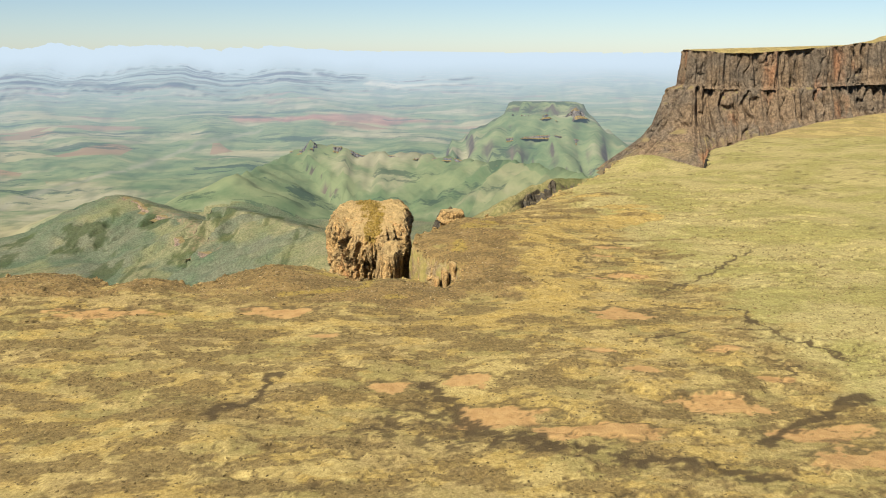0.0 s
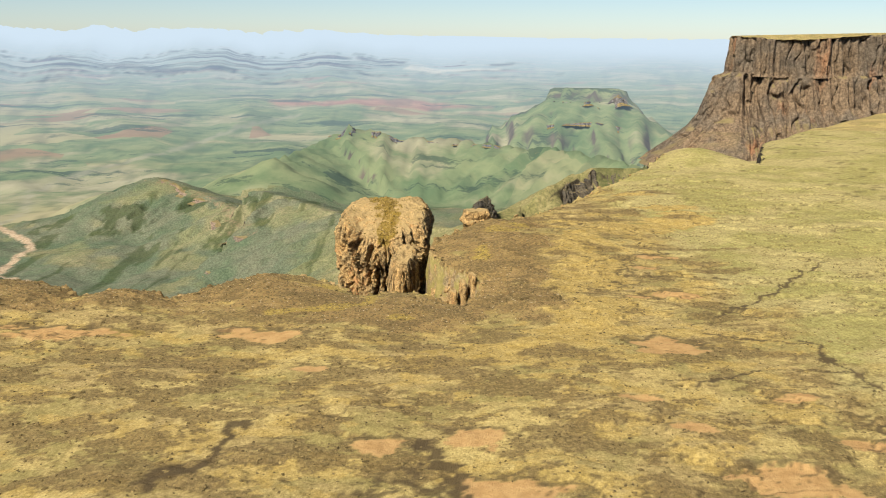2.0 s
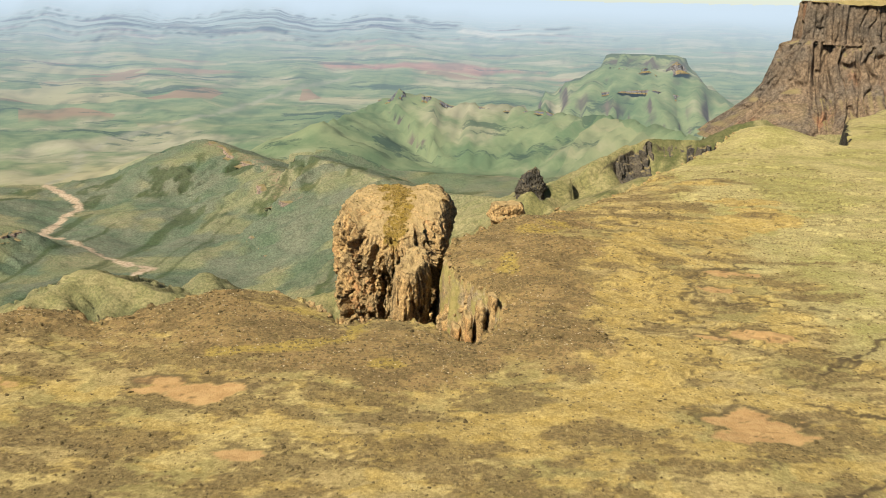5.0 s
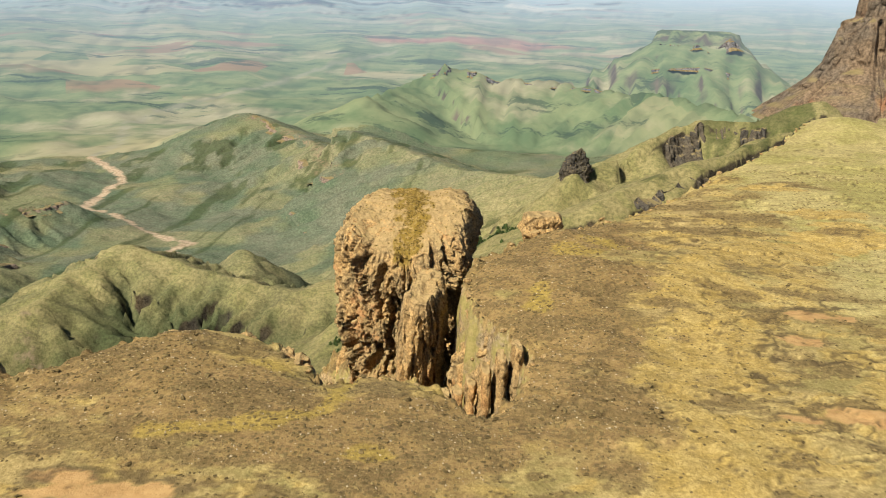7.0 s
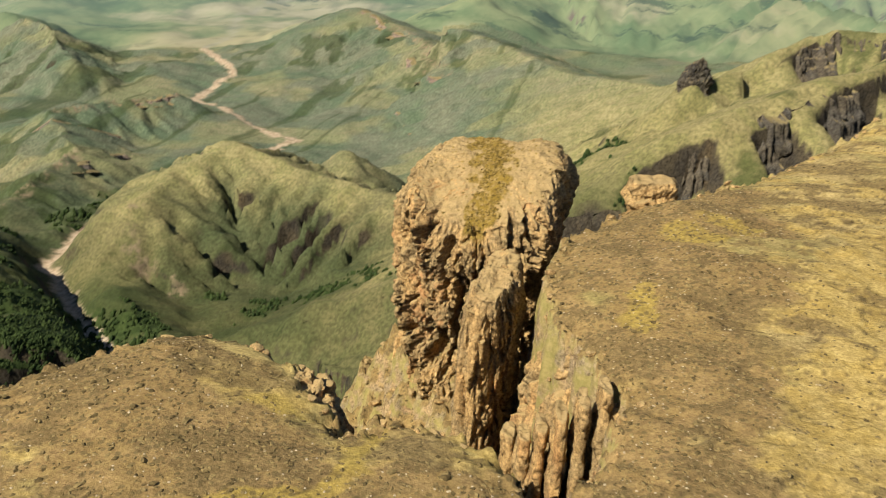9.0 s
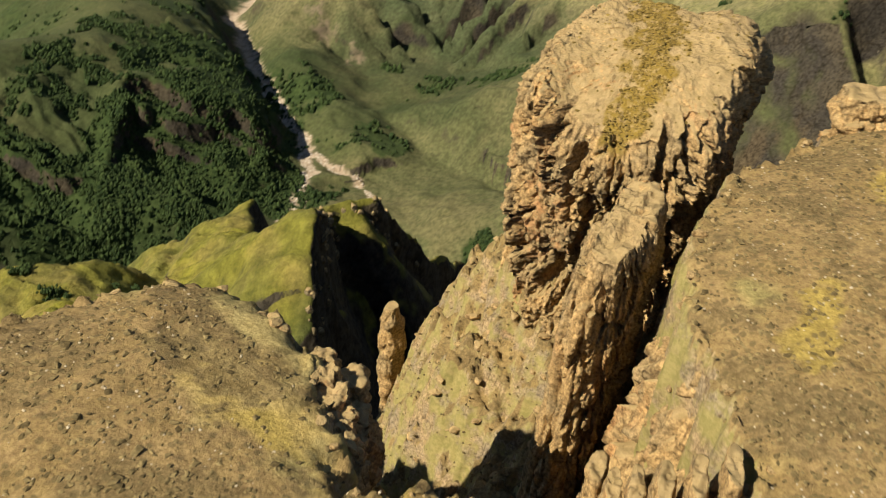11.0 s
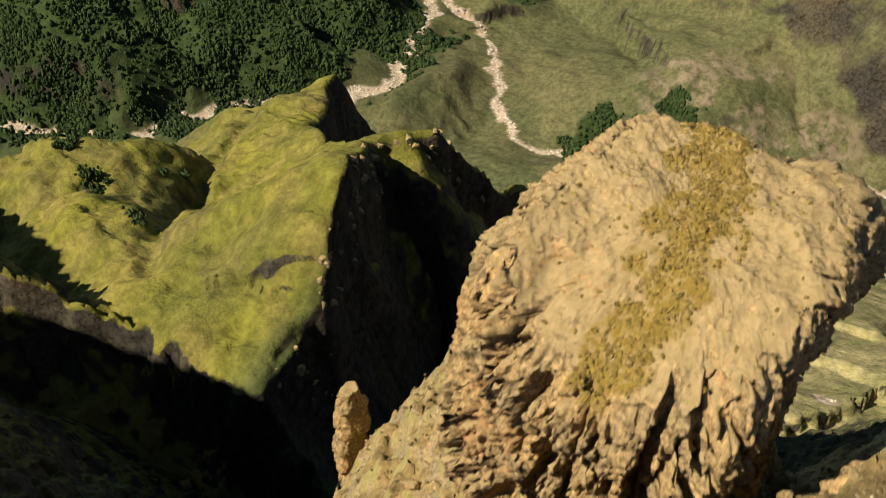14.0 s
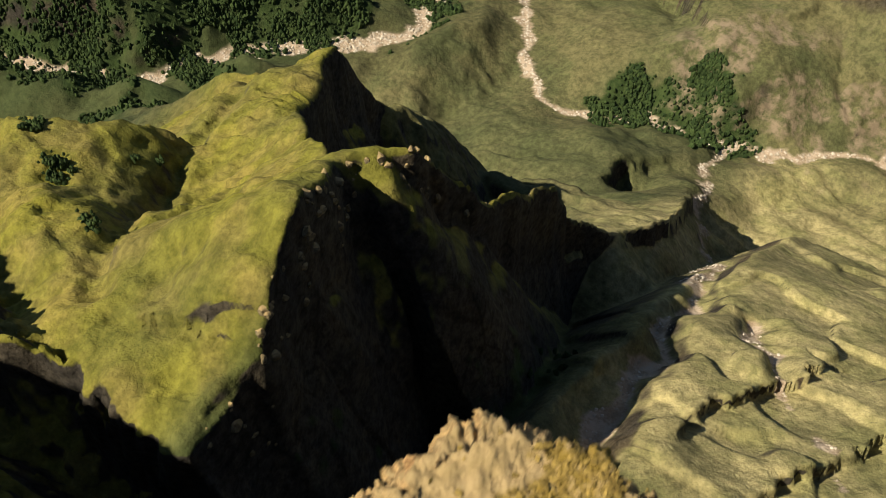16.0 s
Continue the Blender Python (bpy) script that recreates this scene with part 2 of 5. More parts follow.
def fbm(x, y, octaves=4, seed=0, gain=0.5):
    total, amp = 0.0, 1.0
    for k in range(octaves):
        total = total + amp * perlin(x * 2.03 ** k + 17.3 * k, y * 2.03 ** k - 9.1 * k, seed + k)
        amp *= gain
    return total


def ss(a, lo, hi):
    t = np.clip((a - lo) / (hi - lo), 0, 1)
    return t * t * (3 - 2 * t)


def course_line(x, y, pts, reach=260):
    """near_line for a water course, worked out only close to it."""
    px, py = [p[0] for p in pts], [p[1] for p in pts]
    hit = (x > min(px) - reach) & (x < max(px) + reach) & (y > min(py) - reach) & (y < max(py) + reach)
    d, bed = np.full(x.shape, 1e4), np.zeros(x.shape)
    if hit.any():
        x, y = x[hit], y[hit]
        wx, wy = x + 9 * fbm(x / 40, y / 40, 3, 81), y + 9 * fbm(x / 40, y / 40, 3, 82)
        d[hit], _, _, bed[hit] = near_line(wx, wy, pts)
    return d, bed


def near_line(x, y, pts):
    """Distance to a line of points, the way along it, the side (+1: left of its run) and the value carried by the points."""
    best, run, side, val, start = np.full(x.shape, 1e9), np.zeros(x.shape), np.zeros(x.shape), np.zeros(x.shape), 0.0
    for a, b in zip(pts, pts[1:]):
        dx, dy = b[0] - a[0], b[1] - a[1]
        ln = math.hypot(dx, dy)
        f = np.clip(((x - a[0]) * dx + (y - a[1]) * dy) / ln ** 2, 0, 1)
        d = np.hypot(x - a[0] - f * dx, y - a[1] - f * dy)
        m = d < best
        best = np.where(m, d, best)
        run = np.where(m, start + f * ln, run)
        side = np.where(m, np.sign(dx * (y - a[1]) - dy * (x - a[0])), side)
        if len(a) > 2:
            val = np.where(m, a[2] + f * (b[2] - a[2]), val)
        start += ln
    return best, run, side, val


def inside(x, y, poly):
    c = np.zeros(x.shape, bool)
    for (ax, ay), (bx, by) in zip(poly, poly[1:] + poly[:1]):
        if ay != by:
            c ^= ((ay > y) != (by > y)) & (x < (bx - ax) * (y - ay) / (by - ay) + ax)
    return c


def smax(a, b, k):
    h = np.clip(0.5 + 0.5 * (a - b) / k, 0, 1)
    return b * (1 - h) + a * h + k * h * (1 - h)


# The rim of the tableland, from far west, round the gully by the pinnacle, to the far north-east.
RIM = [(-1500, -400), (-420, 126), (-270, 186), (-180, 222), (-125, 237), (-104, 243), (-90, 238), (-83, 228), (-77, 234), (-70, 238), (-63, 227),
       (-57, 239), (-51, 248), (-43, 251), (-34, 249), (-27, 243), (-23, 238), (-14, 241), (-8, 239), (-3, 235), (0, 233),
       (4.5, 240), (5.5, 253), (0.5, 261), (-6, 271), (-9.5, 284), (-8.5, 298), (-4, 306), (1, 314), (6, 322), (14, 333),
       (22, 342), (29, 356), (41, 379), (50, 396), (64, 425), (78, 455), (92, 484), (109, 494), (122, 470), (130, 462), (142, 500),
       (158, 560), (250, 684), (318, 766), (383, 818), (500, 880), (700, 930), (1500, 960)]
TABLE = RIM + [(1500, -1500), (-1500, -1500)]
RIVER = [(-640, 470, -440), (-579, 512, -442), (-550, 528, -443), (-525, 560, -444), (-516, 605, -445), (-492, 645, -446), (-471, 668, -447), (-441, 705, -448),
         (-437, 750, -450), (-455, 795, -453), (-473, 830, -455), (-509, 891, -459), (-607, 971, -464), (-674, 1020, -466), (-801, 1131, -468), (-840, 1267, -470),
         (-830, 1500, -476), (-783, 1807, -484), (-772, 1887, -485), (-839, 1907, -485), (-967, 2006, -486), (-1144, 2136, -488),
         (-1208, 2463, -490), (-1414, 2663, -490), (-1432, 2872, -490), (-1578, 3208, -481), (-1535, 3400, -458), (-1302, 3711, -407), (-1109, 4005, -361), (-830, 4215, -290)]
BROOK = [(-30, 900, -440), (-79, 885, -440), (-133, 848, -442), (-177, 812, -444), (-233, 801, -446), (-283, 763, -448), (-308, 759, -450),
         (-346, 786, -452), (-375, 820, -455), (-420, 870, -457), (-509, 891, -460)]
RILL = [(-60, 405, -196), (-70, 434, -204), (-71, 462, -209), (-70, 497, -230), (-80, 533, -257), (-89, 585, -285), (-108, 632, -318), (-145, 710, -385), (-165, 770, -425), (-177, 812, -444)]
RILL_B = [(-52, 535, -240), (-44, 512, -226), (-17, 478, -195), (-5, 468, -178), (6, 462, -160)]


CLIFF_C = [(-60, 1012, -232), (-20, 1036, -206), (25, 1062, -186), (60, 1085, -174), (110, 1122, -160), (150, 1180, -152), (200, 1245, -146), (260, 1320, -132), (340, 1410, -112)]
CLIFF_A = [(105, 1428, -172), (150, 1470, -150), (190, 1488, -143), (240, 1492, -143), (300, 1500, -140)]


FAR_RINGS, FAR_DIPS = (2900, 3300, 3700, 4200, 4600, 4850), (11.2, 9.7, 7.6, 4.4, 1.7, -0.03)


def ridge(x, y, pts, left, right, cliff_left=0, cliff_right=0, crown=6, rib=0.25, seed=1):
    reach = 30 + 420 / min(left, right)
    px, py = [p[0] for p in pts], [p[1] for p in pts]
    hit = (x > min(px) - reach) & (x < max(px) + reach) & (y > min(py) - reach) & (y < max(py) + reach)
    full = np.full(x.shape, -3000.0)
    if not hit.any():
        return full
    x, y = x[hit], y[hit]
    bend = 5 if seed < 34 else 11
    wx, wy = x + bend * fbm(x / 40, y / 40, 4, seed + 50), y + bend * fbm(x / 40, y / 40, 4, seed + 60)
    d, run, side, z = near_line(wx, wy, pts)
    total = sum(math.hypot(q[0] - p[0], q[1] - p[1]) for p, q in zip(pts, pts[1:]))
    body = ss(run, 0, min(25, total / 3)) * ss(total - run, 0, min(25, total / 3))
    slope = (left + right) / 2 + body * (np.where(side > 0, left, right) - (left + right) / 2)
    cliff = body * np.where(side > 0, cliff_left, cliff_right) * (1 if seed < 33 else np.clip(0.75 + 1.1 * fbm(run / 45, run * 0, 3, seed + 70), 0, 2))
    soft = np.sqrt(d * d + crown * crown) - crown
    ribs = 1 + rib * np.clip(d / 30, 0, 1) * (fbm(run / 28, d / 160, 3, seed) if rib < 0.6 else 1.1 * np.abs(fbm(run / 34 + d / 260, d / 700, 2, seed)) ** 0.8 - 0.3)
    full[hit] = z - cliff * ss(d, 0, 2 + cliff * (0.12 if seed < 33 else 0.28 if seed > 56 else 0.5)) - slope * (soft + np.minimum(soft, 70) * (ribs - 1))
    return full


def tableland(x, y):
    """The top of the plateau with its mounds."""
    z = 1.0 * fbm(x / 45, y / 45, 4, 3) + 0.0022 * np.clip(y - 330, 0, 900) + 0.02 * np.clip(x - 60, 0, 500)
    for mx, my, w, h in ((-102, 226, 16, 3.2), (-72, 224, 10, 1.8), (-44, 236, 17, 2.4), (-10, 232, 9, 0.6), (16, 290, 22, 2.5), (8, 311, 8, 2.2), (104, 476, 22, 5.0), (40, 250, 40, -0.6)):
        z = z + h * np.exp(-((x - mx) ** 2 + (y - my) ** 2) / w ** 2)
    return z


def terrace(x, y):
    return fbm(x / 17 + 3, y / 9, 4, 17, 0.55)


def terrace_zone(x, y):
    return ss(fbm(x / 45, y / 45, 2, 18) + 0.25 * ss(x, 10, 40), 0.0, 0.2)


def height(x, y):
    rim_d = near_line(x, y, RIM)[0]
    table = inside(x, y, TABLE)
    sd = np.where(table, -rim_d, rim_d)  # metres outside the rim
    near = ss(-np.hypot(x + 20, y - 280), -330, -200)
    west = x + 170 * ss(y, 540, 680)
    bench = ss(west, -120, -70) * ss(y, 380, 440)
    sd = sd + near * (1.6 * fbm(x / 9, y / 9, 3, 11) + 0.7 * fbm(x / 2.3, y / 2.3, 2, 12)) + (1 - near) * (14 - 11 * bench) * fbm(x / 60, y / 60, 4, 13)
    top = tableland(x, y) - 2.2 * np.exp(np.minimum(sd, 0) / 5.0) + near * (0.16 * fbm(x / 3.2, y / 3.2, 3, 5) + 0.45 * ss(terrace(x, y), -0.03, 0.03) * terrace_zone(x, y))
    top = top + near * ss(sd, -2.5, 0.5) * 1.8 * fbm(x / 2.4, y / 2.4, 4, 16, 0.65)
    out = np.clip(sd, 0, 4000)
    cliff = 13 + 5 * fbm(x / 30, y / 30, 2, 14) + 20 * np.exp(-((x + 6) / 15) ** 2 - ((y - 268) / 30) ** 2)
    steps = 6 * ss(out, 22, 25) + 9 * ss(out, 48, 53) + 12 * ss(out, 90, 96)
    brink = 120 + 90 * ss(-x, 180, 300) - 20 * bench
    fall = cliff * ss(out, 0, 3) + np.minimum(out, brink) * (1.75 + 1.3 * bench) + np.clip(out - brink, 0, 4000) * (0.62 - 0.24 * bench) + steps
    fall = fall + np.clip(out / 40, 0, 1) * (9 - 6 * bench) * fbm(x / 50, y / 50, 4, 15)
    z = top - fall
    far = np.hypot(x, y - 150)
    floor = -474 - 16 * ss(y, 700, 2200) + 16 * fbm(x / 260, y / 260, 5, 21) + 10 * ss(far, 1400, 2600) * fbm(x / 500, y / 220, 4, 22)
    z = smax(z, floor, 30)
    # spurs and hills below
    shelf = np.interp(y, [380, 400, 440, 500, 600, 720, 820], [-192, -192, -200, -225, -288, -380, -440]) + 0.28 * np.clip(x + 70, 0, 200) - 1.6 * np.clip(-78 - x, 0, 900) - 2.2 * np.clip(408 - y, 0, 400)
    shelf = shelf + 3 * fbm(x / 50, y / 50, 3, 74) + 4 * ss(fbm(x / 70, y / 50, 3, 87), 0.0, 0.12)
    for line in ([(-50, 428), (-43, 455), (-38, 474), (-32, 490)], [(-20, 425), (-12, 452), (-2, 478)]):
        d, run, side, _ = near_line(x + 4 * fbm(x / 12, y / 12, 3, 89), y, line)
        shelf = shelf - 7 * ss(d, 0, 3) * (side < 0) * np.exp(-(d / 30) ** 2) * ss(run, 4, 20)
    z = smax(z, shelf + 5 - 0.9 * np.clip(y - 690, 0, 400) - 3.0 * np.clip(y - 790, 0, 400), 6)
    d, _, side, _ = near_line(x, y, [(-103, 318), (-110, 352), (-123, 373), (-141, 406), (-130, 438), (-132, 495), (-126, 550)])
    spur = ridge(x, y, [(-103, 318, -124), (-107, 330, -117), (-107, 340, -113), (-108, 347, -108.5), (-111, 354, -103), (-119, 363, -98), (-123, 373, -92.5), (-132, 390, -105), (-141, 404, -116), (-137, 411, -116)], 0.8, 3.0, 0, 30, 6, 0.1, 31)
    spur = smax(spur, ridge(x, y, [(-140, 402, -115), (-141, 406, -117), (-132, 417, -116.5), (-130, 438, -142), (-128, 444, -151), (-130, 470, -177), (-132, 495, -197), (-136, 514, -223), (-126, 550, -268)], 1.6, 2.9, 8, 30, 3, 0.12, 28), 3)
    spur = smax(spur, ridge(x, y, [(-107, 337, -116), (-130, 332, -118), (-159, 333, -126), (-180, 340, -139), (-205, 341, -145), (-232, 358, -163), (-262, 373, -167), (-275, 386, -196), (-298, 412, -275)], 0.9, 0.62, 0, 0, 14, 0.4, 33) - 4.0 * d * (side < 0), 10)
    arm = ridge(x, y, [(-141, 404, -117), (-168, 417, -142), (-189, 428, -162), (-212, 446, -172), (-232, 470, -184), (-248, 492, -205), (-256, 512, -232), (-258, 540, -275)], 0.8, 2.2, 0, 34, 6, 0.15, 32)
    spur = smax(spur, arm - 4.0 * d * (side < 0), 4)
    hollow = near_line(x, y, [(-205, 470), (-180, 480), (-160, 520)])[0]
    spur = spur - 26 * np.exp(-(hollow / 24) ** 2)
    spur = spur + (2.2 * fbm(x / 22, y / 22, 4, 48) + 0.9 * fbm(x / 6, y / 6, 3, 47)) - 5 * np.exp(-(near_line(x, y, [(-268, 470), (-238, 416), (-205, 376), (-178, 350), (-160, 338)])[0] / 4) ** 2)
    spur = spur + 1.5 * ss(fbm(x / 30, y / 16, 4, 88), 0.05, 0.14) * ss(-x, 150, 190)
    spur = spur + 3.6 * np.exp(-((x + 127) / 13) ** 2 - ((y - 339.5) / 5.5) ** 2)
    spur = smax(spur, ridge(x, y, [(-126, 545, -266), (-124, 580, -284), (-127, 620, -309), (-140, 660, -345), (-160, 720, -402)], 0.6, 1.0, 4, 13, 9, 0.5, 29), 6)
    south = np.interp(x, [-330, -220, -150, -95], [292, 308, 322, 326]) + 5 * fbm(x / 11, y / 11, 4, 49) - y
    spur = spur - 45 * ss(south, 0, 9) - 2.0 * np.clip(south, 0, 400)
    step = ridge(x, y, [(-260, 240, -40), (-215, 275, -84), (-180, 304, -108), (-150, 322, -124), (-122, 332, -136)], 1.5, 1.3, 6, 10, 2, 0.3, 30)
    spur = smax(spur, step + 5.5 * fbm(x / 11, y / 11, 5, 29, 0.6), 2)
    z = smax(z, spur, 3)
    for kx, ky, kz, ang, seed in ((-505, 520, -405, 0.7, 53), (-440, 508, -388, 1.0, 54), (-480, 605, -412, 0.5, 55), (-400, 560, -405, 0.9, 56)):
        z = smax(z, ridge(x, y, [(kx, ky, kz), (kx + 34 * math.cos(ang), ky + 34 * math.sin(ang), kz - 14)], 0.8, 0.95, 0, 0, 7, 0.3, seed), 6)
    z = smax(z, ridge(x, y, [(-400, 690, -445), (-415, 740, -425), (-400, 800, -440)], 0.5, 0.7, 0, 0, 8, 0.3, 34), 8)
    z = smax(z, ridge(x, y, [(-200, 668, -395), (-215, 715, -405), (-185, 755, -425)], 0.5, 0.7, 0, 22, 14, 0.3, 35), 8)
    z = smax(z, ridge(x, y, [(-262, 842, -422), (-228, 856, -398), (-185, 962, -388), (-30, 1020, -376), (120, 1000, -340)], 0.5, 0.42, 0, 4, 34, 0.3, 36), 14)
    z = smax(z, ridge(x, y, [(-850, 500, -330), (-790, 600, -325), (-740, 700, -330), (-710, 790, -345), (-760, 900, -360), (-900, 1000, -370)], 0.45, 0.5, 0, 0, 20, 0.3, 37), 14)
    for line, drop, seed in (([(-640, 575, -372), (-655, 612, -356), (-668, 645, -352), (-692, 690, -350)], 66, 57), ([(-612, 548, -402), (-628, 572, -390), (-645, 600, -388)], 46, 58), ([(-582, 690, -392), (-600, 735, -368), (-632, 780, -360)], 64, 59)):
        z = smax(z, ridge(x, y, line, 0.3, 0.5, 0, drop, 12, 0.2, seed), 5)
    z = smax(z, ridge(x, y, [(-700, 1090, -440), (-694, 1180, -385), (-690, 1300, -372), (-648, 1388, -352), (-507, 1366, -378), (-374, 1328, -382), (-200, 1400, -345), (-60, 1440, -270), (67, 1451, -190), (130, 1480, -172), (224, 1491, -152), (340, 1540, -112)], 0.5, 0.6, 0, 6, 16, 1.3, 38), 10)
    z = smax(z, ridge(x, y, [(-1075, 1935, -435), (-1150, 1798, -425), (-1199, 1683, -420), (-1000, 1480, -425), (-970, 1333, -425), (-960, 1240, -440)], 0.5, 0.5, 8, 10, 12, 0.3, 47), 10)
    z = smax(z, ridge(x, y, [(-1900, 2440, -385), (-1700, 2350, -395), (-1451, 2094, -420)], 0.5, 0.5, 25, 20, 15, 0.5, 51), 10)
    z = smax(z, ridge(x, y, [(-560, 1560, -420), (-515, 1499, -380), (-470, 1440, -400)], 0.7, 0.7, 0, 0, 10, 0.3, 39), 10)
    north = 1.3 * np.clip(1010 - y, 0, 400)
    z = smax(z, ridge(x, y, [(420, 1380, -90), (260, 1330, -128), (140, 1190, -148), (40, 1095, -170)], 0.55, 0.7, 48, 0, 12, 0.3, 40) - north, 10)
    z = smax(z, ridge(x, y, [(140, 1190, -148), (0, 1060, -185), (-80, 1000, -240), (-220, 960, -330)], 0.5, 0.55, 6, 0, 26, 0.25, 60) - north, 14)
    z = smax(z, ridge(x, y, [(110, 1440, -160), (176, 1500, -140), (250, 1500, -140)], 0.8, 0.7, 0, 36, 8, 0.2, 41), 6)
    z = smax(z, ridge(x, y, [(-30, 1270, -215), (0, 1310, -188), (30, 1350, -186), (80, 1400, -180)], 1.0, 0.9, 0, 0, 8, 0.3, 42), 8)
    z = smax(z, ridge(x, y, [(-1010, 2860, -372), (-996, 2813, -358), (-807, 2710, -398), (-640, 2450, -395), (-592, 2518, -352), (-436, 2343, -356), (-257, 2065, -347), (-60, 1800, -300), (130, 1600, -200)], 0.36, 0.4, 0, 14, 28, 0.3, 43), 20)
    z = smax(z, ridge(x, y, [(-703, 3150, -345), (-627, 3422, -330), (-561, 3539, -296), (-499, 3551, -262), (-455, 3556, -285), (-415, 3560, -280), (-309, 3568, -309), (-84, 3580, -312), (138, 3475, -332), (276, 3368, -316), (462, 3243, -340), (600, 3000, -380)], 0.5, 0.42, 30, 24, 20, 0.4, 44), 24)
    mesa = 1.3 * near_line(x + 24 * fbm(x / 70, y / 70, 3, 71), y + 24 * fbm(x / 60, y / 70, 3, 73), [(310, 4050), (545, 4035)])[0]
    z = np.maximum(z, -146 - 40 * ss(mesa, 30, 60) - 0.5 * np.clip(mesa - 45, 0, 900) * (1 + 0.3 * fbm(x / 60, y / 300, 4, 72)) - 500 * ss(mesa, 700, 1600))
    # the ground drops away under the dark cliffs
    for line, drop, reach in ((CLIFF_C, 66, 300), (CLIFF_A, 40, 150)):
        px, py = [p[0] for p in line], [p[1] for p in line]
        hit = (x > min(px) - 40) & (x < max(px) + reach) & (y > min(py) - reach) & (y < max(py) + 40)
        if hit.any():
            d, run, side, lip = near_line(x[hit], y[hit], line)
            foot = lip - drop * np.clip(0.5 + 1.1 * fbm(run / 80, run * 0, 3, 77), 0.05, 1) * ss(d, 1, 7) * ss(run, 0, 40) - 0.75 * d + 5 * fbm(x[hit] / 26, y[hit] / 26, 4, 78)
            z[hit] = np.where((side < 0) & (d < reach), np.minimum(z[hit], foot + 400 * ss(d, reach * 0.6, reach)), z[hit])
    # cone under the pinnacle
    cone = np.hypot((x + 25) / 0.95, y - 312)
    z = smax(z, -25 - 1.5 * np.clip(cone - 13, 0, 14) - 2.6 * np.clip(cone - 27, 0, 9) - 4.0 * np.clip(cone - 36, 0, 4000) + (3.4 * fbm(x / 7, y / 7, 4, 45) + 2.2 * fbm(x / 2.4, y / 2.4, 4, 28, 0.6) + 1.4 * ss(fbm(x / 6, y / 4, 3, 46), 0.02, 0.1)) * near, 3)
    # water courses
    for course, wide, deep in ((RIVER, 22, 7), (BROOK, 22, 8), (RILL, 7, 6), (RILL_B, 5, 4)):
        d, bed = course_line(x, y, course)
        k = np.exp(-(d / (wide * (1 + far / 2500))) ** 2)
        z = z * (1 - k) + np.minimum(z, bed) * k - deep * 0.3 * k
    # the land lifts to the far skyline
    rise = np.clip((far - 2900) / 1950, 0, 1)
    dip = np.radians(np.interp(far, FAR_RINGS, FAR_DIPS))
    hills = (1 - rise) ** 0.5 * 36 * ss(rise, 0.02, 0.3) * fbm(x / 420, y / 300, 4, 91)
    part_step = hills / 11 - np.floor(hills / 11)
    hills = 0.7 * hills + 0.3 * 11 * (np.floor(hills / 11) + ss(part_step, 0.0, 0.35))
    back = 57 - far * np.tan(dip) + np.where(rise < 1, hills, 0)
    blue = 44 * ss(rise, 0.7, 0.98) * ss(-x, -300, 1500) * (0.6 + fbm(x / 300, y / 900, 4, 92))
    return np.where(far > 2900, smax(z, back + blue, 14), z)


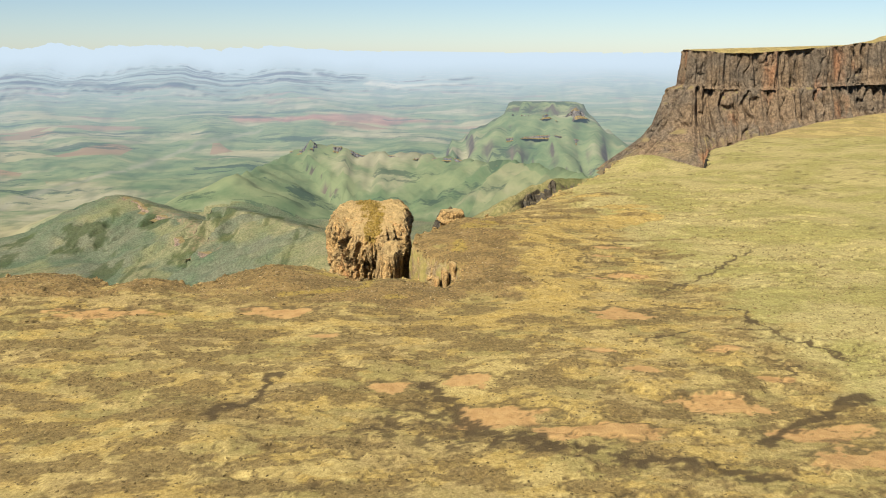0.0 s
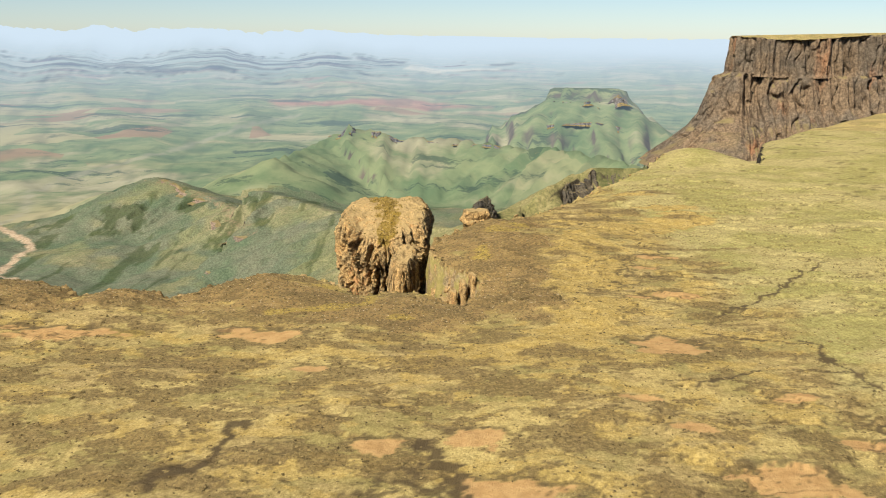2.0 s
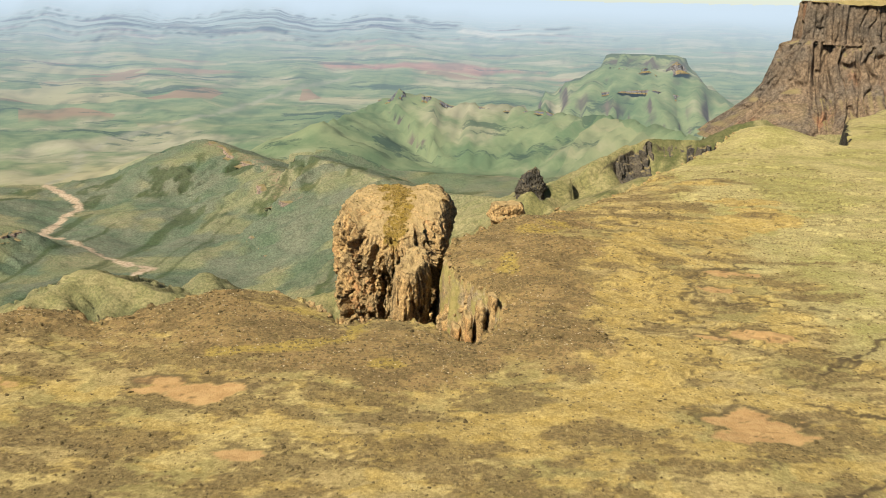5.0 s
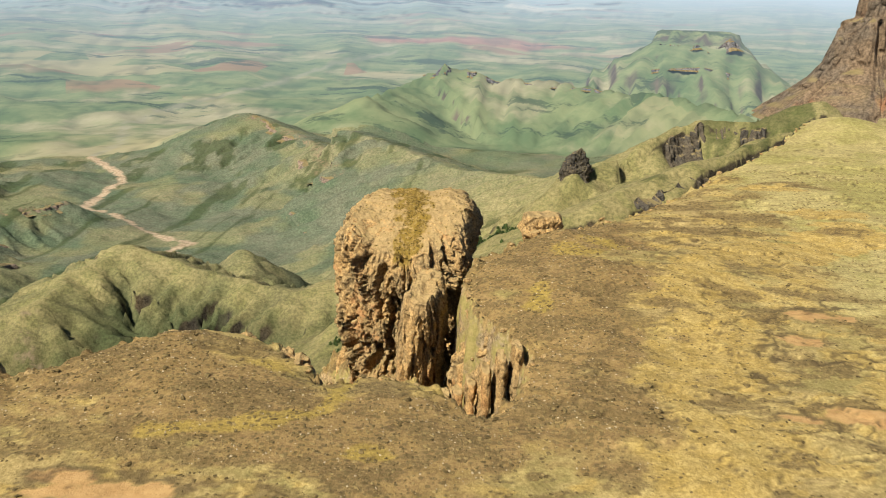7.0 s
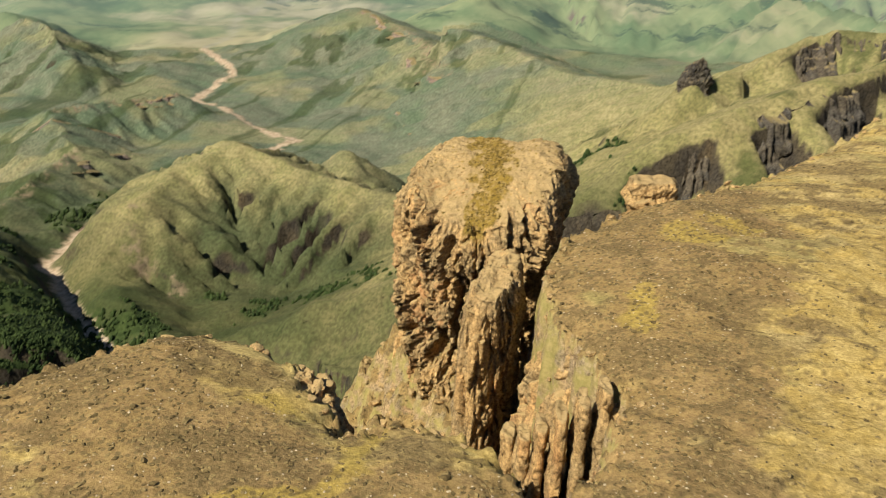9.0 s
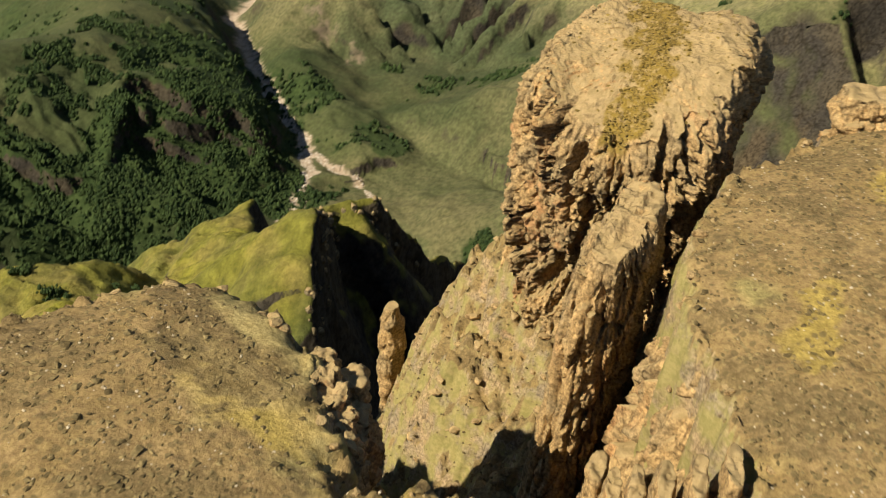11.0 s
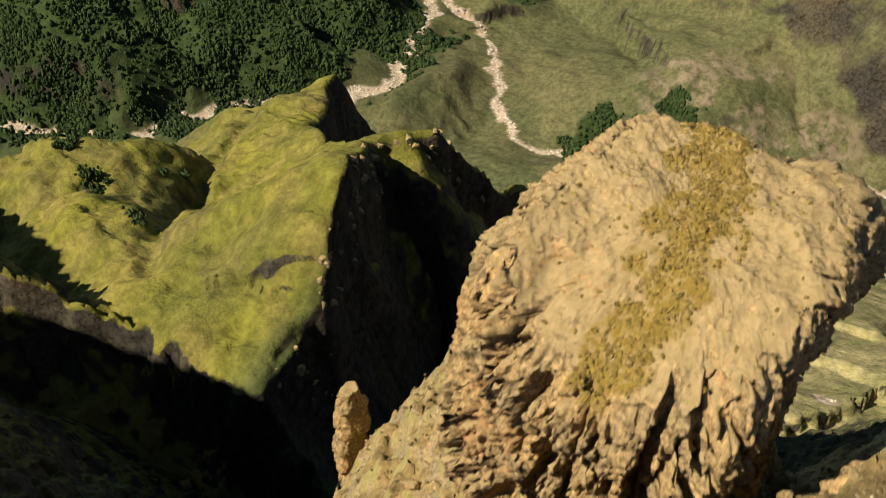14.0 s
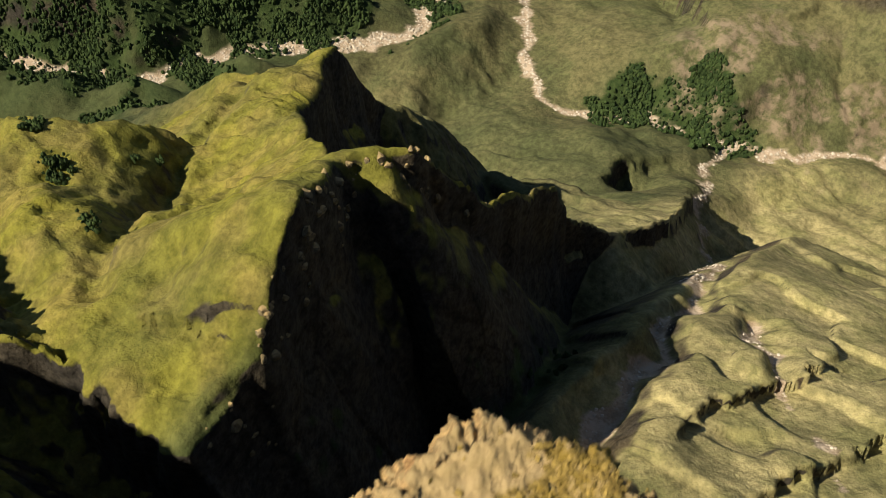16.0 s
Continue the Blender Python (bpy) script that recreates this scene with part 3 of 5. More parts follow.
def masks(x, y, z, nz):
    """Where soil, wet ground, moss, heath, woods, gravel, painted haze and painted shade lie."""
    m = {}
    high = (z > -6) & (x > -420) & (x < 330) & (y > -60) & (y < 600)
    full = {k: np.zeros(x.shape) for k in ("soil", "wet", "moss", "heath", "stony", "plain", "gold")}
    m.update(full)
    if high.any():
        hx, hy = x[high], y[high]
        soil, ring = np.zeros(hx.shape), np.zeros(hx.shape)
        wob = 0.5 * fbm(hx / 7, hy / 5, 5, 101, 0.6)
        for sx, sy, a, c in ((40, 202, 7, 6), (5, 158, 5, 3.4), (9, 142, 8, 4.5), (23, 134.5, 10, 4), (46, 148, 8, 5), (60, 160, 4, 3), (-37, 204, 7, 4.5), (-76, 202, 12, 4.5), (-9.5, 155, 4.5, 3), (57, 135, 8, 4), (62, 124, 9, 6), (30, 175, 4, 2), (48, 238, 6, 3), (56, 178, 4, 2), (36, 163, 3.5, 1.6), (-24, 186, 4, 1.6), (50, 277, 6, 3), (45, 265, 4, 3), (40, 236, 4, 1.2), (-41, 206, 5, 2)):
            q = np.hypot((hx - sx) / a, (hy - sy) / c) + wob
            soil = np.maximum(soil, 1 - ss(q, 0.8, 0.9))
            ring = np.maximum(ring, ss(q, 0.8, 0.95) * (1 - ss(q, 1.0, 1.35)) * ss(hy - sy + 2 * fbm(hx / 6, hy / 6, 2, 119), -1, 1.5))
        wx, wy = hx + 2.2 * fbm(hx / 5, hy / 5, 4, 102), hy + 1.6 * fbm(hx / 5, hy / 5, 4, 103)
        wet = 1 - ss(near_line(wx, wy, [(-3, 157), (2, 145), (5, 136), (13, 130), (24, 126), (44, 118)])[0] + 2.2 * fbm(hx / 2.2, hy / 1.8, 3, 104, 0.6), 1.1, 2.2)
        wet = np.maximum(wet, 0.85 * (1 - ss(near_line(hx, hy, [(-10, 136), (-3, 147), (0, 132)])[0], 3, 7)) * ss(fbm(hx / 2.4, hy / 1.8, 4, 122, 0.6), 0.02, 0.12))
        for line, w in (([(67, 207), (67, 197), (69, 186), (73, 180), (78, 172)], 0.8), ([(66, 167), (63, 163)], 0.9), ([(72, 152), (65, 147), (56, 138), (47, 130)], 1.5), ([(-38, 140), (-31, 150), (-31, 161)], 1.3),
                        ([(54, 223), (60, 230), (69, 240), (80, 256), (91, 269)], 0.6), ([(50, 212), (58, 208), (66, 206)], 0.5), ([(40, 180), (52, 190), (60, 192), (68, 188)], 0.45)):
            wet = np.maximum(wet, 1 - ss(near_line(wx, wy, line)[0], w * 0.6, w))
        stony = 1 - ss(near_line(hx, hy, [(-110, 230), (-60, 233), (-15, 222), (6, 230), (9, 262), (3, 295), (10, 320)])[0] + 9 * fbm(hx / 14, hy / 10, 4, 123, 0.6), 11, 17)
        band = 1 - ss(near_line(hx, hy, [(0, 196), (24, 206), (25, 235), (31, 262), (34, 300), (70, 330)])[0] + 10 * fbm(hx / 15, hy / 9, 5, 124, 0.62), 6, 10)
        plain = ss(hx + hy / 10 + 10 * fbm(hx / 20, hy / 20, 4, 127), 82, 92)
        moss = np.maximum(band, 0.8 * ss(fbm(hx / 15, hy / 9, 6, 107, 0.66), 0.1, 0.22) * (1 - plain)) * (1 - stony * 0.8)
        line = (1 - ss(np.abs(terrace(hx, hy) + 0.02), 0.018, 0.045)) * terrace_zone(hx, hy)
        n = fbm(hx / 12 + 7, hy / 7, 6, 108, 0.68) + 0.1 * ss(-hx, -15, 20) * (1 - ss(hy, 180, 205))
        heath = 0.75 * ss(n, 0.13, 0.17) * (1 - 0.8 * band) * (1 - 0.8 * plain)
        rim = ss(n, 0.085, 0.12) * (1 - ss(n, 0.14, 0.175)) * ss(fbm(hx / 9, hy / 6, 3, 128), -0.02, 0.12) * (1 - 0.7 * plain) * (1 - band)
        wet = np.maximum(wet, 0.78 * np.maximum(np.maximum(rim, line * (1 - 0.5 * stony)), ring))
        for px, py, pa, pc in ((37, 284, 6, 3.5), (16, 231, 11, 2.4), (48, 342, 12, 4), (32, 352, 12, 6), (27, 274, 5, 2), (68, 333, 7, 4), (59, 287, 15, 2), (39, 328, 16, 3), (63, 377, 14, 3), (-43, 189, 14, 4), (-41, 143, 12, 4), (-3, 189, 13, 5), (67, 263, 12, 2.4), (12, 178, 11, 4), (20, 196, 9, 5), (-15, 205, 8, 3)):
            q = np.hypot((hx - px) / pa, (hy - py) / pc) + 1.1 * wob
            heath = np.maximum(heath, (1 - ss(q, 0.75, 1.0)) * (0.75 + 0.3 * fbm(hx / 3, hy / 3, 2, 129)))
        gold = 1 - ss(near_line(wx, wy, [(-19, 238), (-18, 231), (-21, 225), (-27, 220), (-38, 216)])[0] + 1.5 * wob, 1.0, 2.0)
        for px, py, pa, pc in ((9, 299, 5, 5), (5, 271, 3.2, 6.5), (-11, 218, 3, 2), (17, 305, 5, 4), (-30, 238, 3, 1.5), (-66, 203, 7, 2)):
            gold = np.maximum(gold, 1 - ss(np.hypot((hx - px) / pa, (hy - py) / pc) + 1.2 * wob, 0.7, 1.0))
        for px, py, pa, pc in ((32, 320, 6, 4), (59, 372, 9, 5), (66, 347, 11, 5), (56, 320, 14, 6)):
            pale = 1 - ss(np.hypot((hx - px) / pa, (hy - py) / pc) + 1.2 * wob, 0.7, 1.0)
            moss, heath, stony = np.maximum(moss, pale), heath * (1 - pale), stony * (1 - pale)
        for line in ([(53, 285), (44, 276), (41, 268), (40, 257), (37, 250), (38, 244), (41, 236), (46, 231)], [(60, 284), (52, 282), (46, 276)], [(40, 257), (46, 256), (50, 261), (56, 259), (64, 254)], [(38, 262), (31, 272)]):
            wet = np.maximum(wet, 0.9 * (1 - ss(near_line(wx, wy, line)[0], 0.35, 0.9)) * ss(fbm(hx / 4, hy / 4, 2, 131), -0.3, 0.0))
        m["gold"][high], heath = 0.75 * gold, heath * (1 - gold)
        m["plain"][high] = plain
        for k, v in (("soil", soil), ("wet", wet * 0.92), ("moss", moss), ("heath", heath * (1 - soil)), ("stony", stony)):
            m[k][high] = v
    skirt = (np.hypot(x + 25, y - 312) < 60) & (z > -90) & (z < -8)
    m["stony"] = np.where(skirt, 0.9, m["stony"])
    m["heath"] = np.where(skirt, 0.75 * ss(fbm(x / 5, y / 5 + z / 6, 4, 125, 0.6), 0.0, 0.2), m["heath"])
    m["moss"] = np.where(skirt, 0.6 * ss(fbm(x / 9, y / 9, 4, 126, 0.6), 0.08, 0.25), m["moss"])
    low = z < -60
    m["wood_shade"] = np.where(low & ((y > 1000) | (x < -420)), ss(fbm(x / 90, y / (90 + 60 * ss(y, 1200, 2600)), 5, 109, 0.6) + 0.24 * ss(-x - 0.2 * y, 400, 560) * (1 - ss(y, 1300, 1700)), 0.33, 0.42), 0) * np.where(y > 1000, 0.6, 0.9)
    bare = near_line(x, y, [(-694, 1180), (-690, 1300), (-648, 1388), (-507, 1366), (-374, 1328)])[0]
    m["wood_shade"] = m["wood_shade"] * ss(bare + 40 * fbm(x / 50, y / 50, 3, 133), 120, 170)
    bank = near_line(x, y, [(-680, 480), (-610, 590), (-570, 690), (-530, 770), (-620, 940)])[0]
    m["wood_shade"] = np.maximum(m["wood_shade"], (1 - ss(bank + 70 * fbm(x / 60, y / 60, 4, 110), 75, 95)) * (z < -300))
    m["wood_shade"] = np.maximum(m["wood_shade"], 0.47 * ss(-x, 430, 500) * (1 - ss(y, 1000, 1150)) * low)
    m["wood_shade"] = np.maximum(m["wood_shade"], (1 - ss(near_line(x, y, [(-262, 790), (-231, 812), (-185, 822)])[0] + 20 * fbm(x / 26, y / 26, 4, 111), 20, 26)))
    crag = near_line(x + 10 * fbm(x / 30, y / 30, 3, 116), y, [(-1000, 2813), (-807, 2710), (-700, 2560), (-640, 2400), (-560, 2250)])[0]
    for line in ([(-1075, 1935), (-1150, 1798), (-1199, 1683)], [(-1000, 1480), (-970, 1333), (-960, 1240)], [(-690, 1180), (-660, 1130), (-600, 1120)]):
        crag = np.minimum(crag, 1.5 * near_line(x + 10 * fbm(x / 30, y / 30, 3, 116), y, line)[0])
    crag = np.minimum(crag, 0.35 * near_line(x, y, [(-205, 858), (-165, 862), (-130, 880)])[0])
    m["crag"] = (1 - ss(crag, 12, 26)) * ss(fbm(x / 40, y / 40, 4, 117, 0.6), -0.1, 0.12)
    river = np.zeros(x.shape)
    for course, wide in ((RIVER, 5.5), (BROOK, 3.4), (RILL, 1.8), (RILL_B, 1.2)):
        d = course_line(x, y, course)[0]
        far = np.hypot(x, y - 150)
        reach = wide * (0.8 + np.minimum(far, 2200) / 2600)
        reach = np.where(far > 2950, 6, reach)
        river = np.maximum(river, (1 - ss(d + 4 * fbm(x / 14, y / 14, 3, 112), reach, reach + 0.4 * wide + 8 * ss(far, 2900, 3000))) * (1 - 0.45 * ss(far, 2800, 3000)))
    # scrub green, darkened as painted shade across the bowl beside the spur
    shade_scrub = ss(x, -118, -100) * (1 - ss(x, -92, -76)) * ss(y, 285, 300) * (1 - ss(y, 440, 490)) * (z < -70)
    m["wood_shade"] = np.maximum(m["wood_shade"], shade_scrub * (0.85 + 0.3 * fbm(x / 12, y / 12, 3, 132)))
    m["river"] = river
    # far valley, where the grass colour takes on painted haze
    m["hazed_meadow"] = ss(y - 0.25 * x, 1150, 2100)
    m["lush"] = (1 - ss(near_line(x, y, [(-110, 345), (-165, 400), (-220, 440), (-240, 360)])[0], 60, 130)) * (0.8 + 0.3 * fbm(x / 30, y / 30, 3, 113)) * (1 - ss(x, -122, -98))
    m["dry"] = 0.95 * ss(x + 70 * ss(y, 470, 560), -105, -50) * ss(y, 390, 450) * (1 - ss(y, 800, 900)) * (0.85 + 0.5 * fbm(x / 50, y / 50, 4, 115)) + ss(fbm(x / 200, y / 200, 4, 114), 0.0, 0.35) * (0.16 + 0.14 * ss(y, 900, 1400)) + 0.04 * ss(y, 900, 1400)
    m["dry"] = np.maximum(m["dry"], 0.14 * ss(x, -430, -330) * ss(y, 500, 560) * (0.8 + 0.6 * fbm(x / 40, y / 40, 4, 135)))
    m["dry"] = np.maximum(m["dry"], 0.6 * ss(z + 22 * fbm(x / 60, y / 60, 4, 118), -435, -365) * ss(y, 960, 1080) * (1 - ss(y, 1700, 2300)))
    return m


def sheet(x0, x1, y0, y1, cell, hole=None):
    """One grid of ground; where a finer one lies inside it, it stops a cell within."""
    xs, ys = np.arange(x0, x1 + cell / 2, cell), np.arange(y0, y1 + cell / 2, cell)
    gx, gy = np.meshgrid(xs, ys)
    z = height(gx, gy)
    dzy, dzx = np.gradient(z, cell)
    nz = 1 / np.sqrt(1 + dzx ** 2 + dzy ** 2)
    n, k = len(xs), len(ys)
    idx = np.arange(n * k).reshape(k, n)
    quads = np.stack([idx[:-1, :-1], idx[:-1, 1:], idx[1:, 1:], idx[1:, :-1]], -1).reshape(-1, 4)
    cx, cy = (gx[:-1, :-1] + cell / 2).ravel(), (gy[:-1, :-1] + cell / 2).ravel()
    keep = np.hypot(cx, cy - 150) < 4850
    if hole:
        for a, b, c, d in hole:
            keep &= ~((cx > a + cell) & (cx < b - cell) & (cy > c + cell) & (cy < d - cell))
            lap = (gx > a) & (gx < b) & (gy > c) & (gy < d)
            z = np.where(lap, z - 0.12 * cell, z)
    verts = np.stack([gx.ravel(), gy.ravel(), z.ravel()], -1)
    data = masks(gx.ravel(), gy.ravel(), z.ravel(), nz.ravel())
    return verts, quads[keep], data


def mesh_from(name, verts, faces, mat, data=None, smooth=True):
    used, inv = np.unique(faces, return_inverse=True)
    verts, faces = verts[used], inv.reshape(faces.shape)
    me = bpy.data.meshes.new(name)
    k = faces.shape[1]
    me.vertices.add(len(verts))
    me.vertices.foreach_set("co", verts.astype(np.float32).ravel())
    me.loops.add(faces.size)
    me.loops.foreach_set("vertex_index", faces.astype(np.int32).ravel())
    me.polygons.add(len(faces))
    me.polygons.foreach_set("loop_start", np.arange(0, faces.size, k, dtype=np.int32))
    me.polygons.foreach_set("loop_total", np.full(len(faces), k, dtype=np.int32))
    me.polygons.foreach_set("use_smooth", np.full(len(faces), smooth))
    for key, val in (data or {}).items():
        me.attributes.new(key, "FLOAT", "POINT").data.foreach_set("value", np.clip(val[used], 0, 1).astype(np.float32))
    me.update(calc_edges=True)
    me.materials.append(mat)
    return me


def joined(sheets):
    verts, faces, data, base = [], [], {}, 0
    for v, f, d in sheets:
        verts.append(v)
        faces.append(f + base)
        for k in d:
            data.setdefault(k, []).append(d[k])
        base += len(v)
    return np.concatenate(verts), np.concatenate(faces), {k: np.concatenate(v) for k, v in data.items()}


FINE, MID, WIDE = (-125, 135, 92, 420), (-720, 330, -60, 1000), (-1800, 900, 1000, 2700)
EAST = (329, 620, 560, 1001)
SPUR, SPUR_W = (-330, 135, 419.2, 600), (-330, -124.2, 250, 420)
ground_v, ground_f, ground_d = joined([
    sheet(*FINE, 0.5),
    sheet(*SPUR, 1.1),
    sheet(*SPUR_W, 1.1),
    sheet(*MID, 2.5, [FINE, SPUR, SPUR_W, (-125, 135, 380, 460), (-170, -85, 250, 420), (-330, -125, 395, 445)]),
    sheet(*EAST, 4.0),
    sheet(*WIDE, 6.0),
    sheet(-4900, 4900, -1500, 5000, 20.0, [MID, WIDE, EAST, (-720, 330, 930, 1070), (270, 390, 620, 1000)]),
])
mid = ground_v[ground_f].mean(1)
# wall below the western rim gets dark valley rock to paint its shade
on_table = inside(mid[:, 0], mid[:, 1], TABLE) | ((mid[:, 2] > -75) & (mid[:, 1] < 420) & (mid[:, 1] > 0) & ((mid[:, 0] > -64) | (mid[:, 2] > -11)))
plateau = tagged(new("plateau", mesh_from("plateau", ground_v, ground_f[on_table], MAT_PLATEAU, {k: ground_d[k] for k in ("soil", "wet", "moss", "heath", "stony", "plain", "gold")})),
                 "dry yellow-brown grass tableland with bare orange soil and cliff rim", "plateau", kind="structure")
far_off = (np.hypot(mid[:, 0], mid[:, 1] - 150) > 2900) & (mid[:, 1] > 0) & ~on_table
far = np.hypot(ground_v[:, 0], ground_v[:, 1] - 150)
reach = np.clip(540 / np.maximum(np.tan(np.radians(np.interp(far, FAR_RINGS, FAR_DIPS))), 0.0045), 0, 120000)
east, north = reach * ground_v[:, 0] / np.maximum(far, 1), reach * (ground_v[:, 1] - 150) / np.maximum(far, 1)
# share of painted haze, growing with distance
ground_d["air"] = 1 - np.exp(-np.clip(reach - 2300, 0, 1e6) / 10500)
ground_d["east"], ground_d["north"] = east / 240000 + 0.5, north / 130000
wave = fbm(east / 900, north / 1400, 4, 120, 0.6)
ground_d["red"] = 1 - ss(np.hypot((east + 950) / 1000, (north - 7600) / 420) + 0.7 * wave, 0.7, 1.0)
ground_d["pale"] = 0.8 * (1 - ss(np.hypot((east + 600) / 700, (north - 16500) / 1500) + 0.7 * wave, 0.7, 1.0))
ground_d["hills"] = 0.85 * (1 - ss(np.hypot((east + 5200) / 5200, (north - 17500) / 6500) + 0.6 * wave, 0.6, 1.0))
backdrop = tagged(new("backdrop", mesh_from("backdrop", ground_v, ground_f[far_off], MAT_FAR, {k: ground_d[k] for k in ("air", "east", "north", "red", "pale", "hills", "wood_shade", "river")})),
                  "far lowland of pale green fields and blue hills with painted blue haze", "distant land", kind="structure")
valley = tagged(new("ground", mesh_from("ground", ground_v, ground_f[~on_table & ~far_off], MAT_VALLEY, {k: ground_d[k] for k in ("wood_shade", "river", "lush", "dry", "crag", "hazed_meadow")})),
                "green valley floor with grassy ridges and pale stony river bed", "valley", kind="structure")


# ---- rock bodies ----
def part(name, me, parent=None, label="", **tags):
    ob = new(name, me)
    ob.parent = parent
    return tagged(ob, label, **tags)


def worley(u, v, seed=0):
    """Cell noise: a random value for each cell, and how close its border is."""
    iu, iv = np.floor(u), np.floor(v)
    f1, f2, val = np.full(u.shape, 9.0), np.full(u.shape, 9.0), np.zeros(u.shape)
    for du in (-1, 0, 1):
        for dv in (-1, 0, 1):
            h = hashed(iu + du, iv + dv, seed)
            g = hashed(iu + du, iv + dv, seed + 7)
            d = np.hypot(iu + du + h / 65536 - u, iv + dv + g / 65536 - v)
            near = d < f1
            f2 = np.where(near, f1, np.minimum(f2, d))
            val = np.where(near, (hashed(iu + du, iv + dv, seed + 13)) / 65536, val)
            f1 = np.where(near, d, f1)
    return val, f2 - f1


def worley3(x, y, z, seed=0):
    """Cell noise in space."""
    ix, iy, iz = np.floor(x), np.floor(y), np.floor(z)
    f1, f2, val = np.full(x.shape, 9.0), np.full(x.shape, 9.0), np.zeros(x.shape)
    for dx in (-1, 0, 1):
        for dy in (-1, 0, 1):
            for dz in (-1, 0, 1):
                h = hashed(ix + dx + 61 * (iz + dz), iy + dy - 17 * (iz + dz), seed)
                d = (ix + dx + (h & 255) / 256 - x) ** 2 + (iy + dy + (h >> 8) / 256 - y) ** 2 + (iz + dz + ((h * 7) & 255) / 256 - z) ** 2
                near = d < f1
                f2 = np.where(near, f1, np.minimum(f2, d))
                val = np.where(near, ((h * 37) & 1023) / 1024, val)
                f1 = np.where(near, d, f1)
    return val, np.sqrt(f2) - np.sqrt(f1)


def tower(name, cx, cy, z0, plan, crown, mat, around=400, up=180, lean=(0, 0), profile=lambda v: 1.0, seed=1, relief=1.0, block=(2.2, 5.0), shoulder=0.12, data=None, split=1.2, columns=0.0, notches=(), level=None):
    """A closed rock body. plan(angle): radius; crown(x, y): height of its top; profile(v): how it widens from foot to top.
    Pillars and blocks of two sizes stand out of its sides, and its upper edge is rounded off."""
    a = np.linspace(0, math.tau, around, endpoint=False)
    base = plan(a)
    step = np.hypot(np.roll(base * np.cos(a), -1) - base * np.cos(a), np.roll(base * np.sin(a), -1) - base * np.sin(a))
    arc = np.concatenate([[0], np.cumsum(step)[:-1]])
    total = step.sum()
    n1, n2 = max(3, round(total / block[0])), max(6, round(total / (block[0] * 0.42)))
    inner = max(10, around // 9)
    vs = np.concatenate([np.linspace(0, 1, up), np.ones(inner)])
    rims = np.concatenate([np.ones(up), 1 - np.arange(1, inner + 1) / inner])
    rims = np.where(vs < 1, 1, np.maximum(rims, 0.004))
    A, V = np.meshgrid(a, vs)
    S, RIMS = np.meshgrid(arc / total, rims)
    B = np.meshgrid(base, vs)[0]
    prof = np.array([profile(v) for v in vs])[:, None]
    edge = np.where(V > 1 - shoulder, (V - 1 + shoulder) / shoulder, 0)
    round_off = 1 - 0.14 * (1 - np.sqrt(np.clip(1 - edge ** 2.2, 0, 1)))
    r = B * prof * round_off
    ox, oy = cx + lean[0] * (V - 1), cy + lean[1] * (V - 1)
    x, y = ox + np.cos(A) * r * RIMS, oy + np.sin(A) * r * RIMS
    top = crown(x, y)
    z = z0 + (top - z0) * V
    # wrap the side noise round the body by blending its two ends
    def side(fn):
        w = ss(S, 0.9, 1.0)
        return fn(S) * (1 - w) + fn(S - 1) * w
    warp = 0.3 * fbm(S * n1 * 0.7 + 3, z / block[1] * 0.8, 3, seed + 20)
    cell = side(lambda s: worley(s * n1 + warp, z / block[1] + 0.5 * warp, seed)[0])
    crack = side(lambda s: worley(s * n1 + warp, z / block[1] + 0.5 * warp, seed)[1])
    wide = side(lambda s: fbm(s * n1 * 0.26, z / (block[1] * 1.6), 3, seed + 2))
    out = 1.5 * (cell - 0.5) - split * (1 - ss(crack, 0, 0.15)) + 1.8 * wide
    if columns:
        deep = 0.3 + 1.1 * ss(side(lambda s: fbm(s * n1 * 0.45, z / 14, 3, seed + 8)), -0.2, 0.3)
        w3 = 0.35 * fbm(x / 6 + z / 9, y / 6 - z / 11, 3, seed + 20)
        cell, crack = worley3(x / block[0] + w3, y / block[0] - w3, z / block[1] + w3, seed)
        wide = fbm(x / (3.4 * block[0]) + z / 24, y / (3.4 * block[0]) - z / 31, 3, seed + 2)
        out = 1.6 * (cell - 0.5) + 2.6 * wide - columns * deep * (1 - ss(crack, 0, 0.2))
    gain = relief * np.where(V < 1, 1 - 0.6 * edge, 0.4 * RIMS ** 20) * out
    bent = A + 0.07 * fbm(z / 5, A * 2, 3, seed + 9)
    for mid, half, za, zb, cut in notches:
        off = np.abs((bent - radians(mid) + math.pi) % math.tau - math.pi) / half
        gain = gain - cut * (1 - ss(off, 0.45, 1)) * ss(z, za, za + 2) * (1 - ss(z, zb - 1.2, zb)) * RIMS ** 6
    x, y = x + np.cos(A) * gain, y + np.sin(A) * gain
    P = np.stack([x, y, z], -1)
    ga, gv = np.roll(P, -1, 1) - np.roll(P, 1, 1), np.gradient(P, axis=0)
    N = np.cross(ga, gv)
    N /= np.maximum(np.linalg.norm(N, axis=-1, keepdims=True), 1e-6)
    k = block[0] * 0.4
    jx = 0.5 * fbm(x / k, y / k + z / k, 2, seed + 30)
    v1, c1 = worley3(x / k + jx, y / k + jx, z / ((2.0 if columns else 1.4) * k) + jx, seed + 3)
    v2, c2 = worley3(x / (0.42 * k) + jx, y / (0.42 * k), z / (0.5 * k) + jx, seed + 4)
